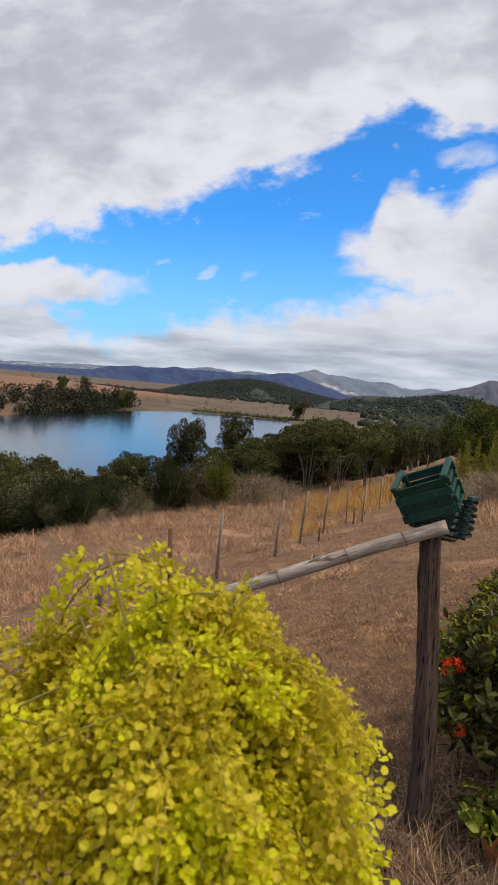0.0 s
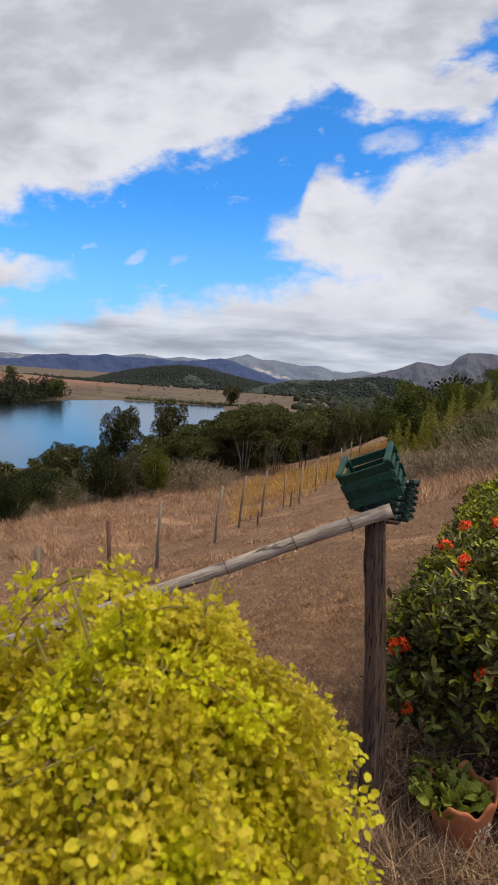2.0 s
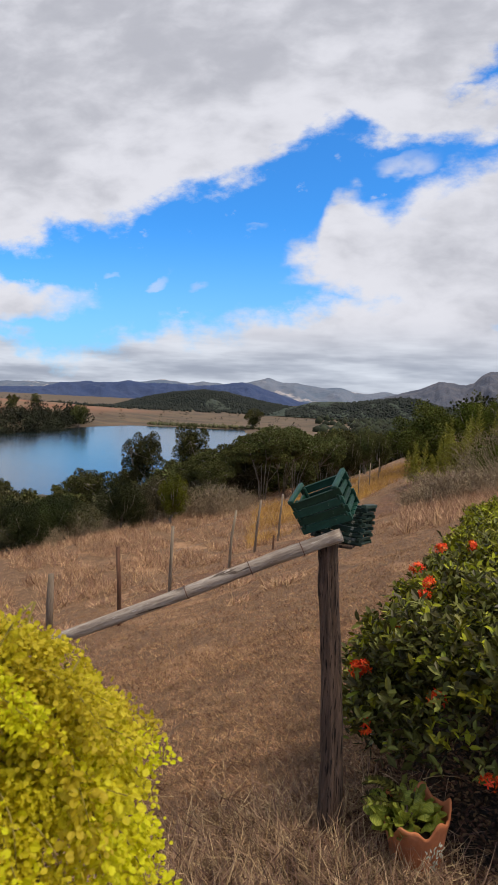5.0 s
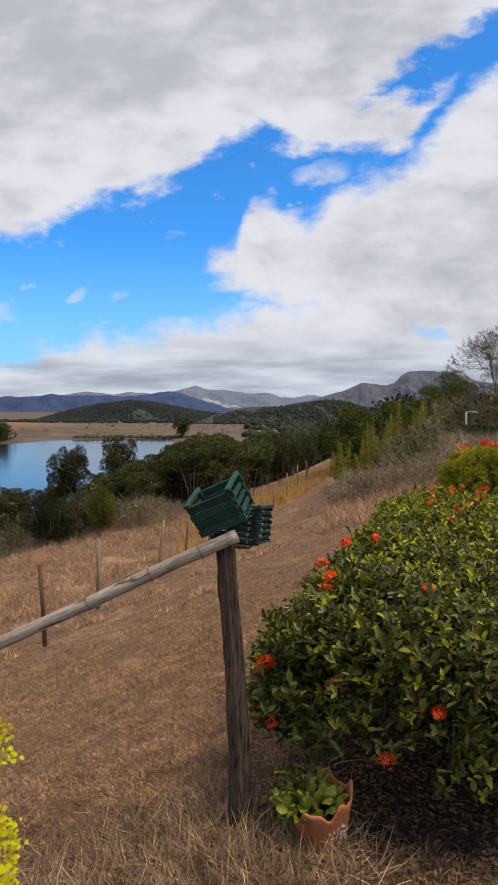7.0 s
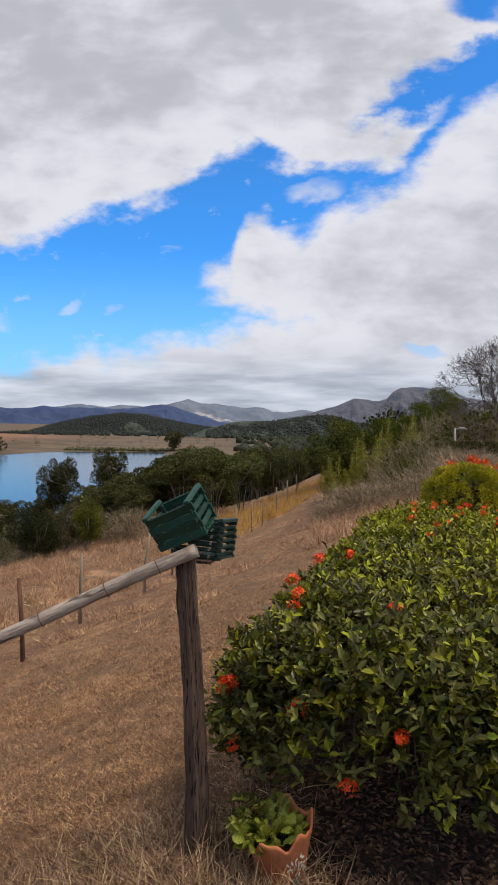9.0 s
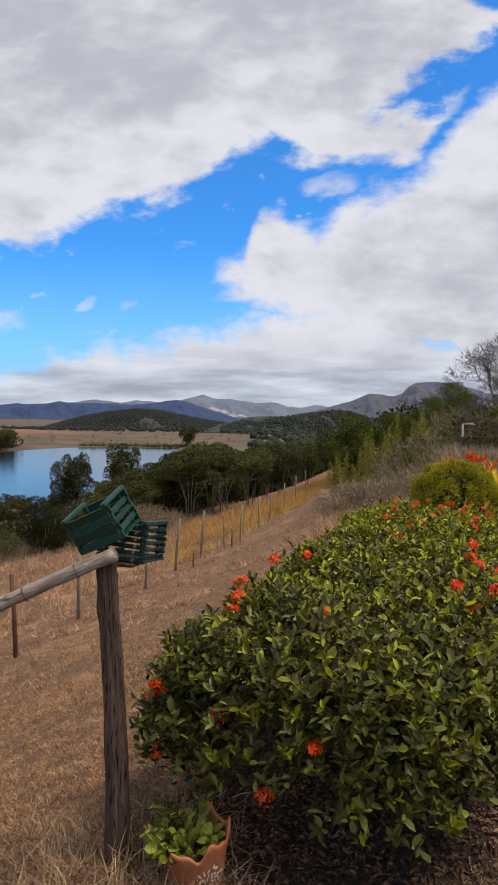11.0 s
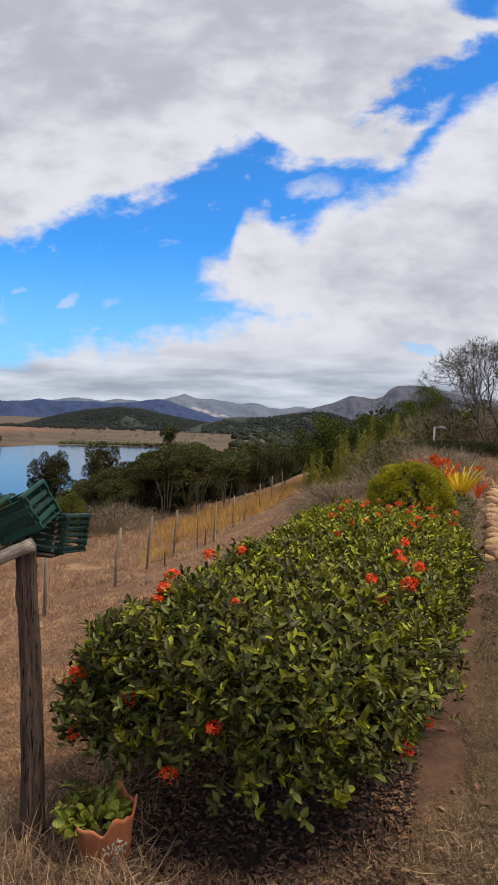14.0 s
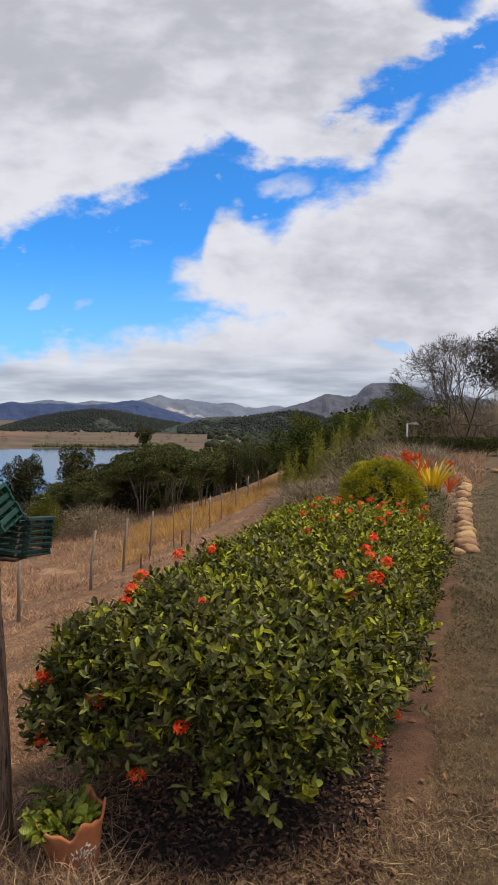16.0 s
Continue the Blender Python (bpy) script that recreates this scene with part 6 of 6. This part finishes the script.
# ---------------------------------------------------------------- the golden shrub close by
def golden_spray(seed):
    """An arching frond along +x, thick with clustered rounded leaflets."""
    r = np.random.default_rng(seed)
    pts = [np.array([.165 * g, .014 * math.sin(4 * g + seed), .055 * g - .125 * g * g]) for g in np.linspace(0, 1, 9)]
    stem = tube(pts, list(np.linspace(.0013, .0006, 9)), 5)
    pos, way = [], []
    for k in range(24):
        g = .18 + .82 * k / 23
        i = min(int(g * 8), 7)
        c = pts[i] + (pts[i + 1] - pts[i]) * (g * 8 - i)
        side = (1 if k % 2 else -1) * (.6 + .4 * r.random())
        reach = .017 * (1.15 - .7 * g) + .004
        knot = c + np.array([.004 * r.normal(), side * reach, .004 - .010 * r.random()])
        for tw in range(20):
            o = r.normal(size=3) * (.0050, .0052, .0055)
            pos.append(knot + o)
            way.append(unit(o * 90 + r.normal(size=3) * .5 + (.3, side * .4, -.35)))
    n = len(pos)
    ln = .0046 + .0034 * r.random(n)
    leaves = leaf_mass(np.array(pos), np.array(way), unit(r.normal(size=(n, 3)) * .8 + (0, 0, 1)), ln, ln * .92, "disc", .12)
    verts, faces = joined([stem, leaves])
    me = mesh_of("spray", verts, faces, [M["yellow"], M["yellow_stem"]])
    idx = np.zeros(len(faces), np.int32)
    idx[: len(stem[1])] = 1
    me.polygons.foreach_set("material_index", idx)
    return me


def golden_shrub():
    r = np.random.default_rng(99)
    gx, gy = -.078, .64
    gz = float(ground_z(gx, gy))
    ob = thing("golden_shrub", (gx, gy, gz), 0, "golden yellow shrub with drooping sprays of tiny leaves", "shrub")
    data = [golden_spray(k) for k in range(7)]
    top = 1.258 - gz
    tips = []
    crown, skirt = 84, 66
    for k in range(crown + skirt):
        a = 2 * math.pi * (k * .618034 + .04 * r.random())
        if k < crown:
            q = math.sqrt((k + .5) / crown)
            lump = .018 * math.sin(q * 11 + 3 * a) + .012 * math.sin(5 * a + 2)
            z = top - .12 * q ** 2.0 + lump - .07 * r.random() ** 2
        else:
            fall = r.random()
            q = 1.0 + .29 * fall + .06 * r.normal()
            z = top - .12 - .36 * fall
        wide = (.32 if math.cos(a) < 0 else .141) * (1 + .06 * math.sin(3 * a + 1))
        at = np.array([math.cos(a) * wide * q, math.sin(a) * .21 * q, z])
        at[2] += .12 * at[0]
        out = unit(np.array([math.cos(a), math.sin(a), .28 - .5 * q * q if k < crown else -.35]) + r.normal(size=3) * (.5 - .25 * min(q, 1)))
        side = np.cross(out, unit(r.normal(size=3) * .25 + np.array([0, 0, 1.0])))
        sc = .80 + .45 * r.random()
        start = at - out * .12 * sc
        part("spray", data[k % 7], ob, m=basis(Vector(start), Vector(out), Vector(-side)) @ Matrix.Scale(sc, 4))
        if k % 2 == 0:
            tips.append(start)
    hub = np.array([-.03, 0, top - .30])
    for k in range(7):
        a = .9 * k
        root = np.array([.05 * math.cos(a), .05 * math.sin(a), -.04])
        fork = hub + np.array([.09 * math.cos(a), .08 * math.sin(a), .05 * r.normal()])
        part("stem", mesh_of("stem", *tube([root, (root + fork) / 2 + r.normal(size=3) * .02, fork], [.009, .007, .005], 7, .04, k), M["yellow_stem"], True), ob, "thick olive-brown stem")
    for k, t in enumerate(tips):
        near = hub + np.array([.09 * math.cos(.9 * (k % 7)), .08 * math.sin(.9 * (k % 7)), 0])
        mid = near * .45 + t * .55 + np.array([0, 0, -.015]) + r.normal(size=3) * .008
        part("twig", mesh_of("twig", *tube([near, mid, t], [.0032, .0024, .0014], 6, .04, k), M["yellow_stem"], True), ob)
    return ob


golden_shrub()
